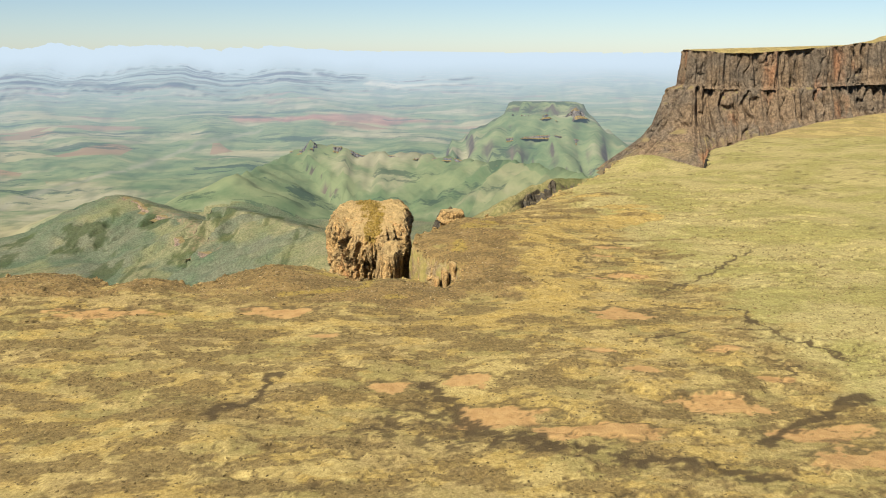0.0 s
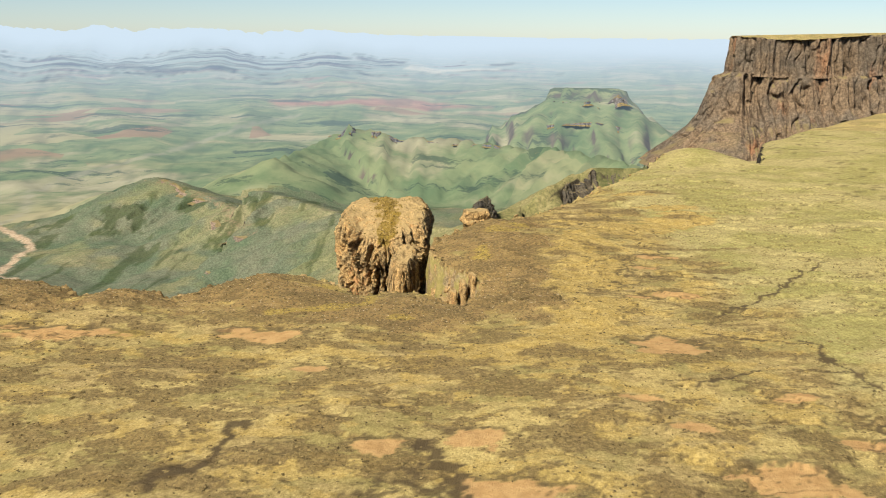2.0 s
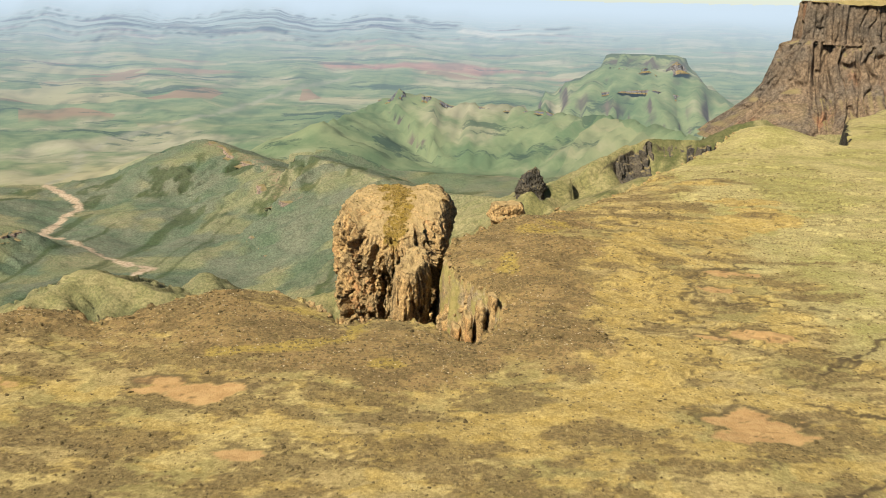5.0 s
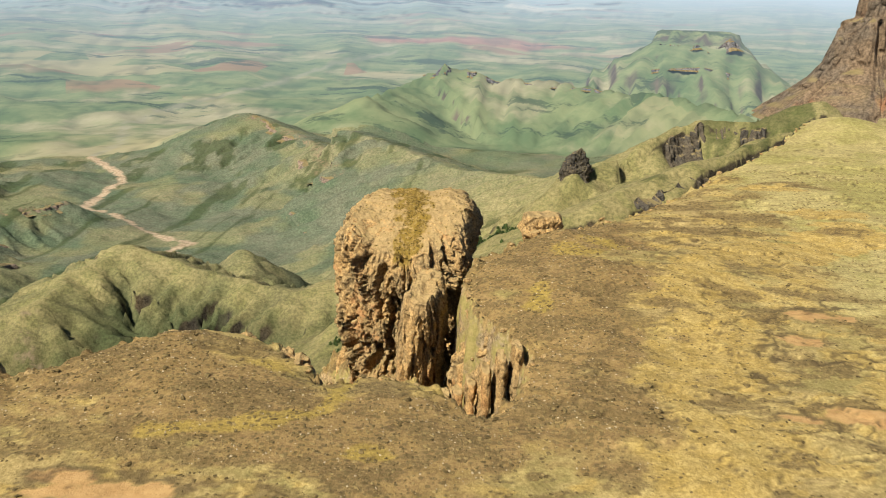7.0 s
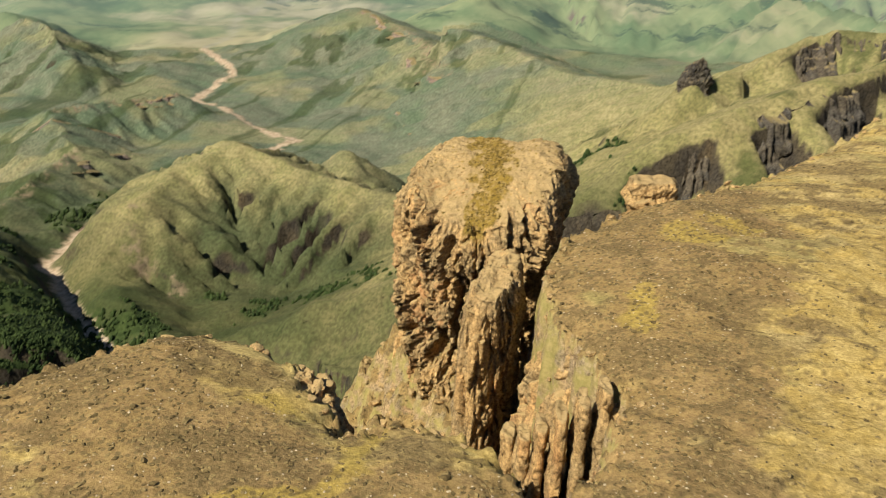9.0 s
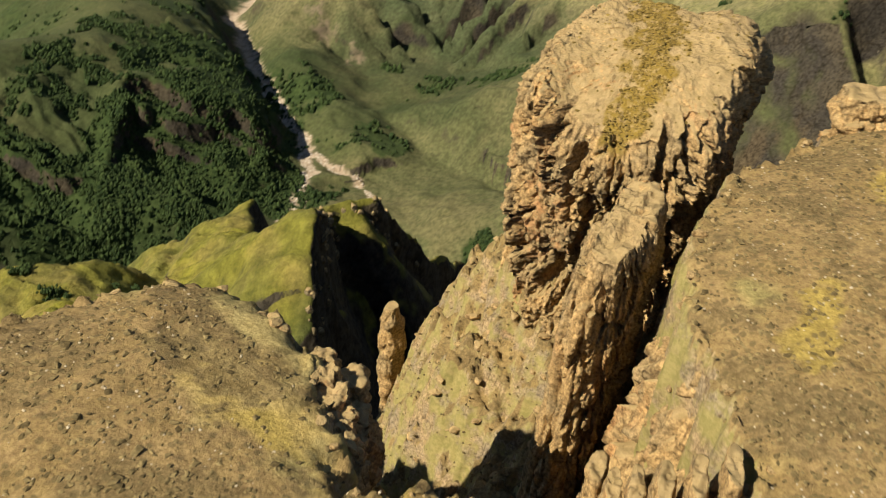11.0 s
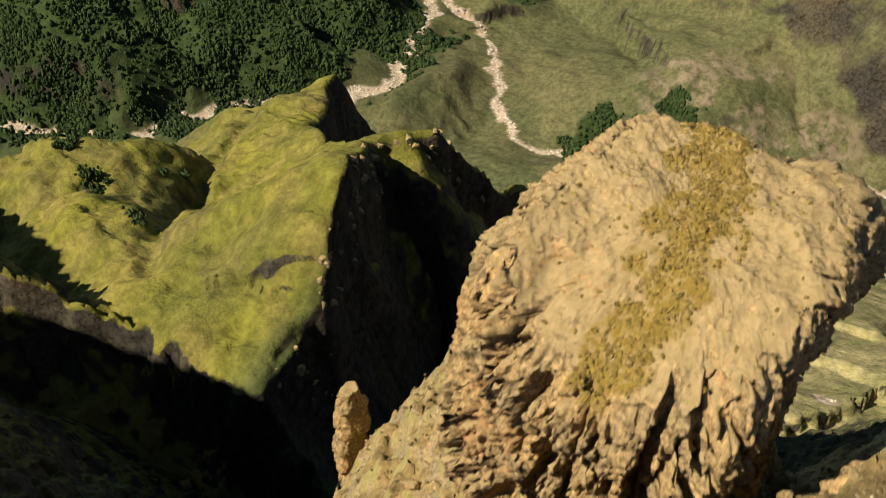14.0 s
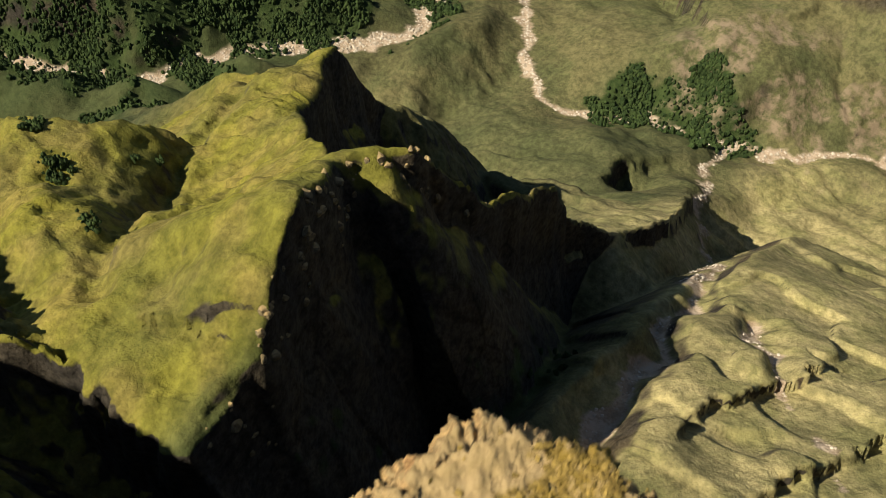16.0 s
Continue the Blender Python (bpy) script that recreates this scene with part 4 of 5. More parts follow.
    bump = relief * k * (0.55 * (v1 - 0.5) - 0.3 * (1 - ss(c1, 0, 0.13)) * (v1 > 0.35) + 0.3 * (v2 - 0.5) - 0.12 * (1 - ss(c2, 0, 0.2)) + 0.4 * fbm(x / (0.5 * k) + z / k, y / (0.5 * k) - z / k, 3, seed + 31))
    P = P + N * (bump * np.where(V < 1, 1 - 0.4 * edge, 0.25))[..., None]
    x, y, z = P[..., 0], P[..., 1], P[..., 2]
    verts = P.reshape(-1, 3)
    n, i = len(vs), np.arange(around)
    quads = np.concatenate([np.stack([j * around + i, j * around + (i + 1) % around, (j + 1) * around + (i + 1) % around, (j + 1) * around + i], -1) for j in range(n - 1)])
    marks = data(x.ravel(), y.ravel(), z.ravel()) if data else None
    if level is None:
        return mesh_from(name, verts, quads, mat, marks)
    high = verts[quads][..., 2].mean(1) > level
    return [mesh_from(name, verts, quads[pick], mat, marks) for pick in (~high, high)]


def oval(rx, ry, power, turn=0.0, wobble=0.4, seed=0):
    def plan(a):
        c, s = np.cos(a - turn), np.sin(a - turn)
        r = 1 / ((np.abs(c) / rx) ** power + (np.abs(s) / ry) ** power) ** (1 / power)
        return r * (1 + 0.06 * wobble * (np.sin(3 * a + seed) + np.sin(5 * a + 2 * seed)))
    return plan


def pinnacle_top(x, y):
    return 6.4 - 7.5 * np.clip((313 - y) / 14, 0, 1.2) ** 1.4 * (0.25 + 0.75 * ss(x, -38, -29)) + 0.5 * ss(y, 312, 322) + 0.6 * fbm(x / 5, y / 5, 3, 61)


def pinnacle_marks(x, y, z):
    d = near_line(x + 1.8 * fbm(x / 4, y / 4, 3, 62), y, [(-27, 323), (-25, 316), (-22.6, 309.5), (-22.6, 304), (-23, 300.5)])[0]
    r = np.hypot((x + 30.5) / 4.5, (z + 16) / 8) + 0.5 * fbm(x / 3, z / 4, 3, 67)
    r = np.minimum(r, np.hypot((x + 38) / 1.6, (z + 10) / 6) + 0.3 * fbm(y / 3, z / 4, 3, 67))
    return {"turf": (1 - ss(d + 1.6 * fbm(x / 2, y / 2, 3, 68), 2.0, 3.4)) * ss(z, -6, -2), "rust": (1 - ss(r, 0.6, 1.1)) * (y < 313)}


def pinnacle_plan(a):
    """Rounded block with its north-western corner cut off."""
    return oval(12.9, 15.2, 4.4, 0.04, 0.5, 1)(a) * (1 - 0.2 * np.exp(-((a - 2.25) / 0.5) ** 2) + 0.04 * np.exp(-((a - 0.8) / 0.4) ** 2))


pinnacle = tagged(new("rock_pinnacle"), "weathered brown basalt pinnacle with an overhanging grassy cap", "rock pinnacle")
shaft, cap = tower("pinnacle_rock", -24.4, 311.4, -62, pinnacle_plan, pinnacle_top, MAT_ROCK, 640, 310, (0.3, 1.0),
                   lambda v: float(np.interp(v, [0, 0.35, 0.6, 0.8, 0.87, 0.93, 1], [1.12, 1.02, 0.965, 0.95, 0.985, 1.0, 0.98])), 5, 1.0, (2.5, 10.0), 0.09, pinnacle_marks, 1.6, 2.2,
                   ((240, 0.11, -7.0, -1.6, 3.0), (239, 0.05, -22, -13.5, 3.0), (257, 0.045, -15, -3, 3.2), (254, 0.08, -27, -19, 3.4), (243, 0.1, -31, -25, 3.2), (232, 0.06, -23, -18, 2.6), (248, 0.035, -12, -5, 2.0), (266, 0.05, -24, -9, 2.4),
                    (278, 0.03, -16, -7, 1.5), (224, 0.05, -30, -9, 2.0), (290, 0.06, -20, -9, 2.0), (239, 0.03, -13, 6.5, 2.2), (205, 0.05, -30, -6, 2.4), (190, 0.05, -26, -8, 2.0), (300, 0.06, -18, 2, 2.4), (312, 0.05, -20, 3, 2.2)), -3.0)
part("shaft", shaft, pinnacle, "columnar brown and rust-stained basalt shaft")
part("cap", cap, pinnacle, "paler lumpy caprock with a strip of golden turf")


def fin_top(x, y):
    return np.interp(y, [271, 274, 277, 283, 293], [-11, -6, -2.6, -1.4, -1.4]) + 0.9 * fbm(x / 3, y / 3, 3, 63)


fin = tagged(new("rock_buttress"), "narrow brown basalt buttress leaning on the pinnacle", "rock buttress")
part("body", tower("body", -16.3, 283.6, -60, oval(2.6, 8.8, 3.2, 0.03, 0.5, 2), fin_top, MAT_ROCK, 420, 220, (0.6, 2.0),
     lambda v: 1.28 - 0.28 * v, 15, 0.8, (1.8, 6.0), 0.08, None, 1.2, 1.9), fin)
for bx, by, drop, half in ((-16.6, 274.6, 3.0, 1.2), (-18.2, 276.4, 1.4, 1.2), (-18.9, 279.4, 4.0, 1.3), (-18.6, 282.6, 1.6, 1.1), (-19.1, 286, 5.0, 1.4), (-18.5, 289.4, 2.5, 1.2)):
    part("rock_rib", tower("rock_rib", bx, by, -58, oval(half, half * 1.2, 3.0, 0.3, 0.8, by), lambda x, y: float(fin_top(np.array(bx), np.array(by))) - drop + 0.3 * fbm(x, y, 2, 68), MAT_ROCK, 80, 160,
         (1.4, 1.4), lambda v: 1.4 - 0.46 * v, int(by * 3), 0.5, (1.3, 8.0), 0.07, None, 1.2, 1.0), fin)
needle = tagged(new("rock_needle", tower("rock_needle", -61.5, 310, -128, oval(1.0, 1.2, 2.2), lambda x, y: -53 + 0 * x, MAT_ROCK, 70, 150, (0.5, 1.0),
                lambda v: 4.4 - 3.0 * v ** 0.6 + 0.5 * math.sin(v * 17) + 0.4 * ss(v, 0.8, 0.9), 9, 0.45, (1.5, 3.0), 0.06)),
                "slim free-standing brown basalt needle in the gully", "rock needle")
tagged(new("rock_block", tower("rock_block", 3.0, 316, -4, oval(4.0, 2.8, 5.0, 0.25), lambda x, y: 4.6 + 0.3 * fbm(x / 2, y / 2, 3, 64), MAT_ROCK, 120, 40, (0, 0),
              lambda v: 1.0, 21, 0.5, (2.0, 2.0), 0.2)), "square brown basalt block on the plateau rim", "rock")


# ---- the great butte ----
def wall(name, pts, rows, seed, mat, width=2.0, column=14.0, relief=7.0, tall=(60, 14), core=(900, 2000, 10), steps=110, slot=(0.7, 0.2), rough=1.0, ragged=1.0):
    """A cliff along a line of plan points (x, y, top, spread). rows: (share of the way down, metres outwards) pairs; height from top to foot."""
    d = [0.0]
    for a, b in zip(pts, pts[1:]):
        d.append(d[-1] + math.hypot(b[0] - a[0], b[1] - a[1]))
    u = np.arange(0, d[-1], width)
    px, py, top, foot, spread = [np.interp(u, d, [p[k] for p in pts]) for k in range(5)]
    for _ in range(6):
        px[1:-1], py[1:-1] = (px[:-2] + 2 * px[1:-1] + px[2:]) / 4, (py[:-2] + 2 * py[1:-1] + py[2:]) / 4
    tx, ty = np.gradient(px), np.gradient(py)
    ln = np.hypot(tx, ty)
    nx, ny = ty / ln, -tx / ln
    v = np.linspace(0, 1, steps)
    U, V = np.meshgrid(u, v)
    out = np.interp(V, [r[0] for r in rows], [r[1] for r in rows]) * spread
    drop = (top - foot) * V
    wx = 0.5 * fbm(U / 40, drop / 60, 3, seed)
    big, crack = worley(U / column + wx, drop / tall[0] + 0.4 * wx, seed)
    small, sc = worley(U / (column * 0.36) + wx, drop / tall[1] + wx, seed + 1)
    rug = relief * (0.9 * (big - 0.5) - slot[0] * (1 - ss(crack, 0, slot[1])) + rough * (0.45 * (small - 0.5) - 0.2 * (1 - ss(sc, 0, 0.15))) + 1.1 * fbm(U / (2.2 * column), drop / (1.2 * tall[0]), 3, seed + 5) + rough * 0.8 * fbm(U / (0.5 * column), drop / (2 * tall[1]), 3, seed + 6) + 2.0 * fbm(U / (5 * column), drop / (5 * tall[0]), 3, seed + 2))
    out = out + rug * ss(V, 0, 0.04)
    z = top - drop + 0.35 * ragged * relief * (fbm(U / (2 * column), U * 0 + 1, 4, seed + 3) - 0.25 * (ragged - 1) / 3) * (1 - V)
    verts = np.stack([(px + nx * out).ravel(), (py + ny * out).ravel(), z.ravel()], -1)
    n, k = len(u), len(v)
    idx = np.arange(n * k).reshape(k, n)
    quads = np.stack([idx[:-1, :-1], idx[1:, :-1], idx[1:, 1:], idx[:-1, 1:]], -1).reshape(-1, 4)
    back = np.stack([px + 0.8 * (core[0] - px), py + 0.8 * (core[1] - py), top + core[2]], -1)
    lid_v = np.concatenate([verts[:n], back])
    i = np.arange(n - 1)
    lid = np.stack([i, i + 1, n + i + 1, n + i], -1)
    return mesh_from(name, verts, quads, mat), lid_v, lid


butte = tagged(new("rock_butte"), "huge dark brown basalt butte with a grassy flat top", "butte")
upper, lid_v, lid = wall("upper_cliff", [(760, 2250, 60, -40, 1), (520, 1950, 60, -20, 1), (413, 1655, 62, -2, 1), (430, 1632, 60, -2, 1), (520, 1618, 56, -6, 1), (638, 1629, 65, 0, 1), (774, 1650, 78, 5, 1), (1100, 1640, 95, 20, 1)],
                         [(0, 0), (0.9, 5), (1, 10)], 131, MAT_BUTTE, 1.3, 19, 6.0, (400, 60), slot=(1.0, 0.16), rough=0.9)
part("upper_cliff", upper, butte, "red-brown banded upper cliff")
lower, _, _ = wall("lower_cliff", [(760, 2250, -20, -190, 1), (500, 1950, -10, -190, 1.2), (398, 1652, 3, -150, 1.15), (418, 1622, 2, -150, 1.1), (520, 1606, -4, -120, 1), (638, 1617, 2, -110, 0.8), (774, 1638, 8, -90, 0.7), (1100, 1628, 24, -80, 0.7)],
                   [(0, -6), (0.05, 2), (0.45, 22), (0.6, 40), (1, 110)], 141, MAT_BUTTE, 1.3, 22, 8.0, (500, 70), slot=(1.3, 0.16), rough=0.9)
part("lower_cliff", lower, butte, "grey-brown furrowed lower cliff")
part("grass_top", mesh_from("grass_top", lid_v, lid, MAT_PLATEAU, {k: np.zeros(len(lid_v)) for k in ("soil", "wet", "moss", "heath")}), butte, "flat dry grass top")


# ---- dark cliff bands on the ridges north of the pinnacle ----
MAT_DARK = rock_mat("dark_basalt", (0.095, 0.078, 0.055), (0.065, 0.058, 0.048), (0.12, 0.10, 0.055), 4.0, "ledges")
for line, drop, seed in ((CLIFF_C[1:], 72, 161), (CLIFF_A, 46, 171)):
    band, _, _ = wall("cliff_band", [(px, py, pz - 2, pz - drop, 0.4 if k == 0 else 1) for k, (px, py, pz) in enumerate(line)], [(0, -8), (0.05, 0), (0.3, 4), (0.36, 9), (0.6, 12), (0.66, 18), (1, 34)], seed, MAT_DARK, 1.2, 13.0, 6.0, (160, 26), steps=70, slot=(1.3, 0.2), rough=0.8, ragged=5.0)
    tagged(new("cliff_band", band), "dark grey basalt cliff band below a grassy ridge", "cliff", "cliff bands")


MAT_CRAG = rock_mat("valley_crag", (0.22, 0.16, 0.12), (0.13, 0.11, 0.09), (0.26, 0.17, 0.11), 9.0, "ledges")
# haze painted into the far crags' blue-grey base colour
MAT_HAZY = rock_mat("hazed_crag", (0.15, 0.145, 0.15), (0.085, 0.095, 0.115), (0.16, 0.14, 0.13), 14.0, "ledges")


def crag_band(line, drop, sink, seed, mat, label):
    """A broken cliff along a line on the land, its lip on the ground."""
    lip = height(np.array([float(p[0]) for p in line]), np.array([float(p[1]) for p in line]))
    pts = [(px, py, float(z) - sink, float(z) - sink - drop * (0.6 + 0.4 * math.sin(1.7 * k + seed)), 1) for k, ((px, py), z) in enumerate(zip(line, lip))]
    face, _, _ = wall("crag", pts, [(0, -drop * 0.3), (0.06, drop * 0.22), (0.7, drop * 0.42), (1, drop * 0.9)], seed, mat, 3.0, 15.0, drop * 0.16, (120, 26), steps=26, slot=(1.2, 0.2), rough=0.7)
    return tagged(new("crag", face), label, "crag", "crags in the valley")


for line, drop, sink, seed in (([(-1028, 2849), (-960, 2800), (-916, 2770), (-840, 2712), (-788, 2668), (-745, 2600)], 30, 1, 201), ([(-720, 2470), (-673, 2390), (-636, 2340), (-600, 2270), (-563, 2245)], 34, 1, 202),
                               ([(-640, 2110), (-617, 2087), (-575, 2000), (-530, 1929)], 20, 1, 203), ([(-1160, 1790), (-1113, 1838), (-1076, 1930)], 28, 0, 204), ([(-1200, 1600), (-1152, 1624), (-1067, 1720)], 24, 1, 205),
                               ([(-974, 1409), (-980, 1500), (-984, 1593)], 30, 1, 206), ([(-700, 1230), (-690, 1170), (-670, 1120)], 16, 2, 207)):
    crag_band(line, drop, sink, seed, MAT_CRAG, "broken pinkish-brown crag on a green valley spur")
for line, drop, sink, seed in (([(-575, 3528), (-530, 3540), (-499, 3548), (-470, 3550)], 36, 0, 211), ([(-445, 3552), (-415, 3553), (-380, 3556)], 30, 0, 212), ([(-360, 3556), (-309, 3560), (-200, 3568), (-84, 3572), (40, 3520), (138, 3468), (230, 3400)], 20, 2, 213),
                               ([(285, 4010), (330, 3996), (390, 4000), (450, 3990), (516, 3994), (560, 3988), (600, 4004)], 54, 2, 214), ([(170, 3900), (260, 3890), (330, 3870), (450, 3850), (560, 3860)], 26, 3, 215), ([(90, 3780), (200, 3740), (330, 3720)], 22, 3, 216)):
    crag_band(line, drop, sink, seed, MAT_HAZY, "grey cliff with painted haze along a distant ridge crest")


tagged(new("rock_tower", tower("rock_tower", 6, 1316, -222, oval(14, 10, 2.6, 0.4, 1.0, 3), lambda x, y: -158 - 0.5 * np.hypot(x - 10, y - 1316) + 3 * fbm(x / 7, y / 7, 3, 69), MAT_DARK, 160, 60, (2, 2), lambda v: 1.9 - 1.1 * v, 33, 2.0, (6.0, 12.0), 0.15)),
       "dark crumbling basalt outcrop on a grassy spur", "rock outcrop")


# ---- the gully's rock wall under the tableland ----
gully = tagged(new("gully_cliff"), "sunlit brown basalt cliff of pillars beside the gully", "cliff")
face, lid_v, lid = wall("cliff_face", [(-4.5, 309, -3.0, -34, 0.4), (-7.6, 298, -2.4, -36, 0.3), (-8.8, 284, -1.6, -36, 0.35), (-6.0, 271, -1.8, -34, 0.6), (0.2, 262, -2.4, -32, 0.8), (4.6, 256.5, -1.4, -28, 0.7), (4.6, 245, -1.6, -22, 0.4), (1, 234, -2, -16, 0.3)],
                        [(0, -3.5), (0.05, -0.4), (0.3, 2.8), (0.6, 5.4), (1, 9)], 151, MAT_ROCK, 0.2, 2.3, 1.0, (8, 2.0), (20, 270, 0), 150, (2.4, 0.3))
part("cliff_face", face, gully)
for bx, by, foot, top, rx, ry in ((-8.6, 257.4, -30, -10.5, 0.8, 2.0), (-6.3, 254.6, -30, -8.5, 0.75, 2.2), (-4.1, 253.0, -29, -6.0, 0.7, 2.4), (-1.9, 252.6, -28, -3.6, 0.75, 2.6), (0.4, 252.8, -26, -1.4, 0.7, 2.6), (2.6, 253.4, -24, 0.2, 0.8, 2.4)):
    part("rock_pillar", tower("rock_pillar", bx, by, foot, oval(rx, ry, 3.0, 0.25, 0.8, bx), lambda x, y: top + 0.3 * fbm(x, y, 2, 66), MAT_ROCK, 56, 70, (0.8, 0.6), lambda v: 1.3 - 0.3 * v, int(by * 7), 0.3, (1.2, 2.6), 0.05), gully, "thin upright basalt pillar")


# ---- loose rocks along the rim, shrubs and trees ----
def blob_mesh(rng, rough, squash, cuts=1):
    bm = bmesh.new()
    bmesh.ops.create_icosphere(bm, subdivisions=cuts, radius=1.0)
    for v in bm.verts:
        v.co *= 1 + rng.uniform(-rough, rough)
        v.co.z *= squash
    v, f = np.array([p.co[:] for p in bm.verts]), np.array([[q.index for q in p.verts] for p in bm.faces])
    bm.free()
    return v, f


def scatter(name, places, sizes, kinds, mat, rng, lift=0.0, stretch=(0.8, 1.25)):
    """Many small bodies in one mesh: each of a random kind, turned and scaled."""
    vs, fs, base = [], [], 0
    for (x, y, z), s in zip(places, sizes):
        v, f = kinds[int(rng.integers(len(kinds)))]
        a = rng.uniform(0, math.tau)
        c, q = math.cos(a), math.sin(a)
        w = v * s * rng.uniform(*stretch, 3)
        vs.append(np.stack([x + c * w[:, 0] - q * w[:, 1], y + q * w[:, 0] + c * w[:, 1], z + w[:, 2] + lift * s], -1))
        fs.append(f + base)
        base += len(v)
    return mesh_from(name, np.concatenate(vs), np.concatenate(fs), mat, None, False)


def leaf_mat(name, dark, light):
    s = Shade(name, 0.9, 0.1)
    c = s.mix(s.island(), dark, light)
    return s.done(s.mix(s.ramp(s.noise(2.0, 3, 0.7), 0.3, 0.7), s.mix(1.0, c, (0.6, 0.6, 0.6), "MULTIPLY"), s.mix(1.0, c, (1.3, 1.3, 1.3), "MULTIPLY")))


MAT_TUFT = leaf_mat("dry_tussock", (0.075, 0.052, 0.02), (0.21, 0.15, 0.06))
MAT_TURF = leaf_mat("golden_turf", (0.12, 0.078, 0.018), (0.235, 0.155, 0.038))
MAT_TREE = leaf_mat("dark_green_leaves", (0.016, 0.028, 0.008), (0.042, 0.06, 0.016))
rng = np.random.default_rng(7)
tuft_kinds = [blob_mesh(rng, 0.5, 0.6, 1) for _ in range(7)]
x, y = rng.uniform(-115, 110, 150000), rng.uniform(100, 400, 150000)
z = height(x, y)
lay = masks(x, y, z, z)
dens = (0.45 * lay["stony"] + 0.5 * lay["heath"] + 0.12) * (1 - lay["soil"]) * (1 - lay["wet"])
cone_side = (np.hypot(x + 25, y - 312) < 50) & (z < -12) & (z > -70) & ~inside(x, y, TABLE)
keep = (inside(x, y, TABLE) & (rng.random(150000) < dens)) | (cone_side & (rng.random(150000) < 0.3))
x, y, z = x[keep], y[keep], z[keep]
tussocks = tagged(new("tussocks", scatter("tussocks", np.stack([x, y, z], -1), rng.uniform(0.1, 0.27, len(x)) * np.where(rng.random(len(x)) < 0.06, 1.7, 1.0), tuft_kinds, MAT_TUFT, rng)), "dark dry tussocks and low heath on the tableland", "tussock", kind="stuff")

x, y = rng.uniform(-37, -12, 6000), rng.uniform(298, 328, 6000)
off = np.hypot(x + 24.4, y - 311.4) / pinnacle_plan(np.arctan2(y - 311.4, x + 24.4) % math.tau)
keep = (rng.random(6000) < 0.03 + 0.97 * pinnacle_marks(x, y, 0 * x + 3)["turf"]) & (off < 0.86)
x, y = x[keep], y[keep]
tagged(new("turf", scatter("turf", np.stack([x, y, pinnacle_top(x, y)], -1), rng.uniform(0.1, 0.26, len(x)), tuft_kinds, MAT_TURF, rng)), "golden tussock turf on the pinnacle's cap", "turf", kind="stuff")

x = np.concatenate([rng.uniform(-900, 0, 70000), rng.uniform(-760, -380, 90000), rng.uniform(-300, -150, 12000)])
y = np.concatenate([rng.uniform(420, 1400, 70000), rng.uniform(430, 860, 90000), rng.uniform(760, 860, 12000)])
z = height(x, y)
wood_shade = masks(x, y, z, z)["wood_shade"]
keep = (wood_shade > 0.5) & (z < -200) & (rng.random(len(x)) < 0.12 + 0.88 * ss(fbm(x / 30, y / 30, 4, 134, 0.6), -0.12, 0.2))
x, y, z = x[keep], y[keep], z[keep]
tree_kinds = [blob_mesh(rng, 0.35, 1.5, 1) for _ in range(6)]
trees = tagged(new("bush_wood", scatter("bush_wood", np.stack([x, y, z], -1), rng.uniform(0.6, 1.5, len(x)) * (1 + 0.5 * (y > 950)) * np.where(rng.random(len(x)) < 0.12, 1.6, 1.0), tree_kinds, MAT_TREE, rng, 0.5)), "dense dark green trees and bushes on the valley sides", "trees", kind="stuff")

# boulders that crown the rim
rock_kinds = []
for k in range(6):
    v, f = blob_mesh(rng, 0.22, 0.75, 2)
    for _ in range(14):
        n = rng.normal(size=3)
        n /= np.linalg.norm(n)
        d = v @ n
        v = v - np.outer(np.clip(d - 0.55, 0, 9), n)
    rock_kinds.append(mesh_from("boulder", v, f, MAT_ROCK, None, False))
spots = []
for a, c in zip(RIM[3:37], RIM[4:38]):
    ln = math.hypot(c[0] - a[0], c[1] - a[1])
    for _ in range(int(ln / 2.2)):
        f, off = rng.random(), rng.uniform(-1.5, 0.8)
        spots.append((a[0] + f * (c[0] - a[0]) - off * (c[1] - a[1]) / ln, a[1] + f * (c[1] - a[1]) + off * (c[0] - a[0]) / ln))
spots = np.array(spots)
for (bx, by), bz in zip(spots, height(spots[:, 0], spots[:, 1])):
    ob = new("boulder", rock_kinds[int(rng.integers(6))])
    s = rng.uniform(0.25, 1.0)
    ob.matrix_world = pose(bx, by, bz - 0.15 * s, rng.uniform(-20, 20), rng.uniform(-20, 20), rng.uniform(0, 360)) @ Matrix.Diagonal((s * rng.uniform(0.8, 1.5), s, s * rng.uniform(0.6, 1.1), 1))
    tagged(ob, "brown weathered basalt boulder on the plateau rim", "boulder", "boulders along the rim")

# half-buried rocks on the slope under the pinnacle
for _ in range(70):
    a, r = rng.uniform(2.9, 5.0), rng.uniform(15, 34)
    bx, by = -25 + r * math.cos(a), 312 + r * math.sin(a)
    bz = float(height(np.array([bx]), np.array([by]))[0])
    if inside(np.array([bx]), np.array([by]), TABLE)[0]:
        continue
    ob = new("slope_rock", rock_kinds[int(rng.integers(6))])
    s = rng.uniform(0.4, 1.3)
    ob.matrix_world = pose(bx, by, bz - 0.2 * s, rng.uniform(-20, 20), rng.uniform(-20, 20), rng.uniform(0, 360)) @ Matrix.Diagonal((s * rng.uniform(0.9, 1.6), s, s * rng.uniform(0.5, 0.9), 1))
    tagged(ob, "half-buried brown basalt rock on the grassy slope", "rock", "rocks under the pinnacle")

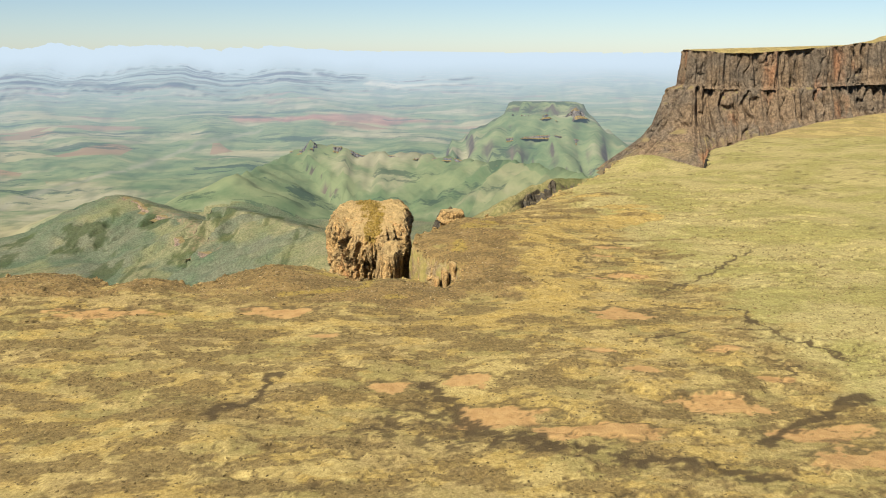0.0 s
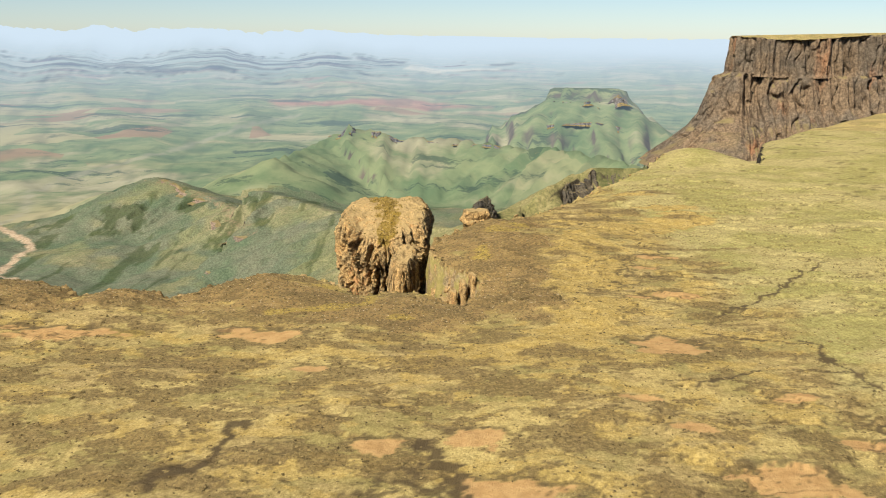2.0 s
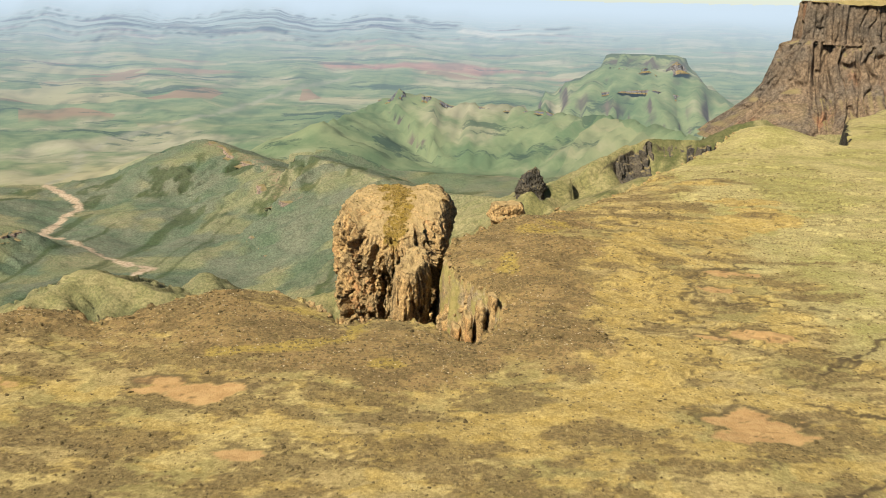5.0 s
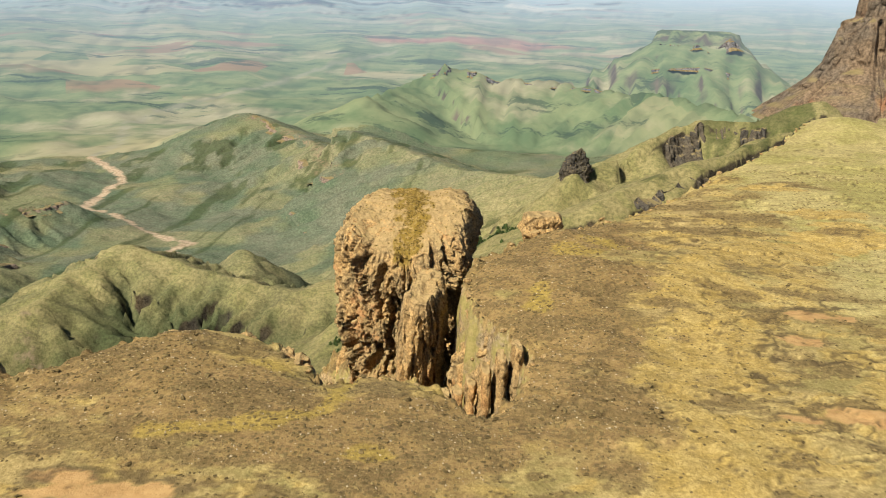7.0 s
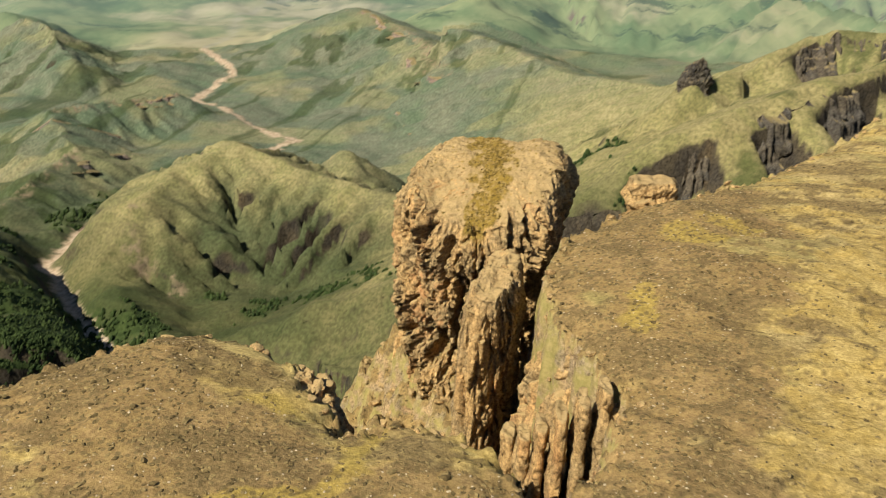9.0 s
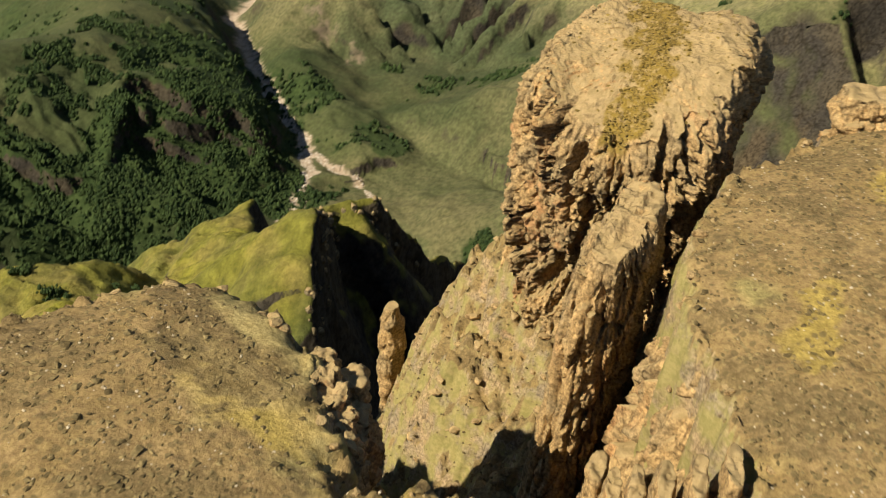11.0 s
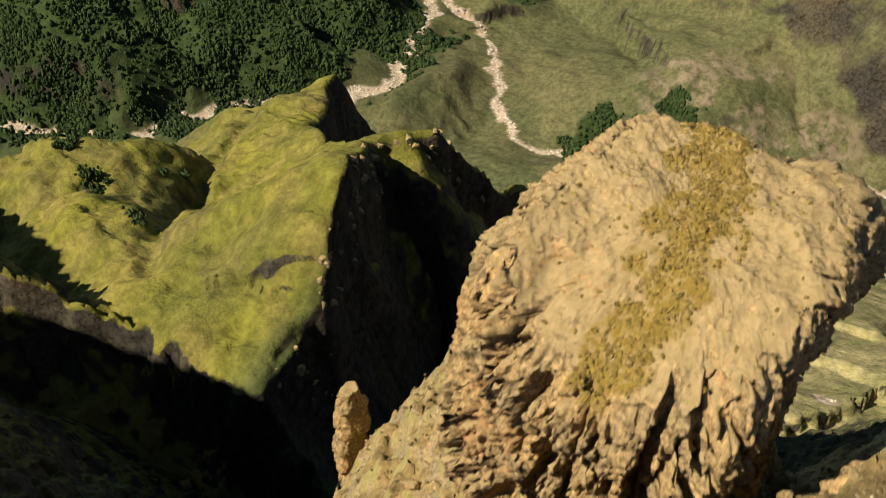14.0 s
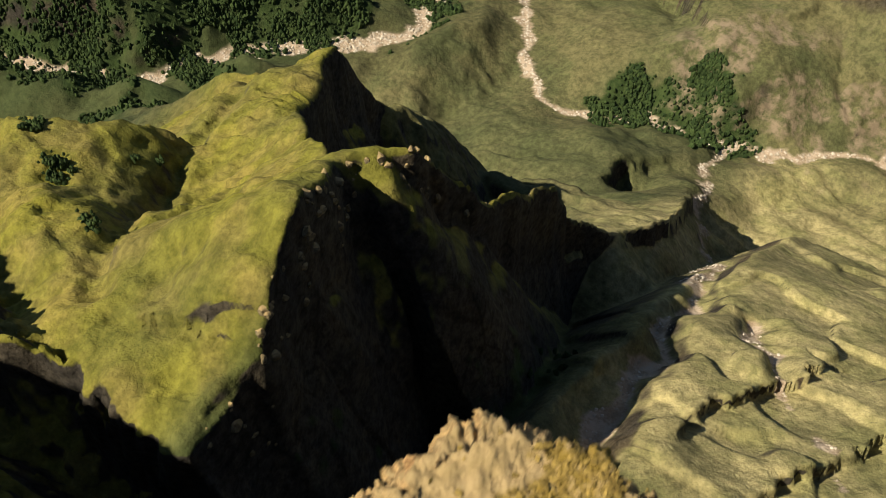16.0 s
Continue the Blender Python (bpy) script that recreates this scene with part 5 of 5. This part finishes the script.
# broken crag at the end of the western mound
for bx, by, bz, s in ((-31, 247, -2.2, 1.8), (-29, 245.5, -3.0, 2.1), (-27.5, 244, -3.5, 1.9), (-26, 242, -3.6, 1.7), (-30, 248.5, -4.5, 2.2), (-28, 246.5, -5.5, 2.3), (-26.5, 244.5, -6, 2.2), (-25, 241.5, -5.5, 1.9), (-33, 249.3, -3.2, 1.6), (-82, 229.5, -1.5, 1.7), (-81, 231, -2.5, 1.8), (-63, 229, -1.6, 1.4)):
    ob = new("crag_rock", tower("crag_rock", bx, by, bz - 9, oval(0.85 * s, 0.75 * s, 3.6, bx, 1.0, by), lambda x, y: bz + 0.7 * s + 0.4 * fbm(x, y, 2, 70), MAT_ROCK, 72, 60, (0.3, 0.3), lambda v: 1.35 - 0.4 * v, int(by * 9) % 997, 0.6, (1.3, 2.4), 0.12))
    tagged(ob, "broken pale brown basalt rock at the mound's edge", "rock", "rocks of the mound's crag")

# jagged rocks along the crest of the shaded spur
MAT_CREST = rock_mat("crest_basalt", (0.2, 0.15, 0.075), (0.14, 0.11, 0.06), (0.22, 0.15, 0.06))
crest_kinds = []
for me in rock_kinds:
    crest_kinds.append(me.copy())
    crest_kinds[-1].materials[0] = MAT_CREST
crest = [(-106, 330), (-105, 343), (-109, 352), (-118, 363), (-122, 373), (-131, 390), (-140, 404), (-131, 417), (-129, 438), (-128, 446)]
spots = []
for a, c in zip(crest, crest[1:]):
    for _ in range(int(math.hypot(c[0] - a[0], c[1] - a[1]) / 1.5)):
        f = rng.random()
        spots.append((a[0] + f * (c[0] - a[0]) + rng.uniform(-2.5, 3.0), a[1] + f * (c[1] - a[1]) + rng.uniform(-1.5, 1.5)))
spots = np.array(spots)
for (bx, by), bz in zip(spots, height(spots[:, 0], spots[:, 1])):
    ob = new("crest_rock", crest_kinds[int(rng.integers(6))])
    s = rng.uniform(0.6, 2.1)
    ob.matrix_world = pose(bx, by, bz - 0.5 * s, rng.uniform(-20, 20), rng.uniform(-20, 20), rng.uniform(0, 360)) @ Matrix.Diagonal((s, s * rng.uniform(0.7, 1.2), s * rng.uniform(0.8, 1.5), 1))
    tagged(ob, "jagged grey-brown rock on the crest of the grassy spur", "rock", "rocks along the spur crest")

# dark bushes in the hollows of the green spur
bush_meshes = []
for k in range(4):
    vs, fs, base = [], [], 0
    for _ in range(26):
        v, f = tree_kinds[int(rng.integers(len(tree_kinds)))]
        w = v * rng.uniform(0.22, 0.42) + np.array([rng.normal() * 0.5, rng.normal() * 0.5, rng.uniform(0.1, 0.7)])
        vs.append(w)
        fs.append(f + base)
        base += len(v)
    bush_meshes.append(mesh_from("bush", np.concatenate(vs), np.concatenate(fs), MAT_TREE, None, False))
spots = []
for cx, cy, spread, count in ((-234, 364, 4, 7), (-260, 371, 4, 5), (-226, 388, 5, 2), (-190, 352, 6, 2)):
    spots += [(cx + rng.normal() * spread * 0.6, cy + rng.normal() * spread * 0.6) for _ in range(count)]
spots = np.array(spots)
for (bx, by), bz in zip(spots, height(spots[:, 0], spots[:, 1])):
    ob = new("bush", bush_meshes[int(rng.integers(4))])
    s = rng.uniform(1.2, 2.8)
    ob.matrix_world = pose(bx, by, bz - 0.1, 0, 0, rng.uniform(0, 360)) @ Matrix.Diagonal((s, s, s * rng.uniform(0.8, 1.1), 1))
    tagged(ob, "dark green bush in a hollow of the grassy spur", "bush", "bushes on the spur")

# pale stones in the river beds and on the stony turf
def stone_mat(name, dark, light):
    s = Shade(name, 0.85, 0.2)
    return s.done(s.mix(s.island(), dark, light))


x, y = rng.uniform(-660, 40, 120000), rng.uniform(420, 1050, 120000)
z = height(x, y)
keep = masks(x, y, z, z)["river"] > 0.55
x, y, z = x[keep][:3000], y[keep][:3000], z[keep][:3000]
stone_kinds = [blob_mesh(rng, 0.3, 0.6, 1) for _ in range(5)]
tagged(new("river_stones", scatter("river_stones", np.stack([x, y, z], -1), rng.uniform(0.35, 1.5, len(x)) * np.where(y < 720, np.where(x > -200, 0.5, 1.0), 1.0), stone_kinds, stone_mat("river_stone", (0.26, 0.2, 0.13), (0.5, 0.42, 0.31)), rng)), "pale sunlit stones in the river beds", "stones", kind="stuff")
x, y = rng.uniform(-110, 60, 9000), rng.uniform(150, 330, 9000)
z = height(x, y)
keep = (masks(x, y, z, z)["stony"] > 0.5) & inside(x, y, TABLE)
x, y, z = x[keep], y[keep], z[keep]
tagged(new("pebbles", scatter("pebbles", np.stack([x, y, z], -1), rng.uniform(0.05, 0.16, len(x)), stone_kinds, stone_mat("pale_stone", (0.25, 0.19, 0.11), (0.4, 0.32, 0.2)), rng)), "small pale stones strewn over the brown turf", "stones", kind="stuff")
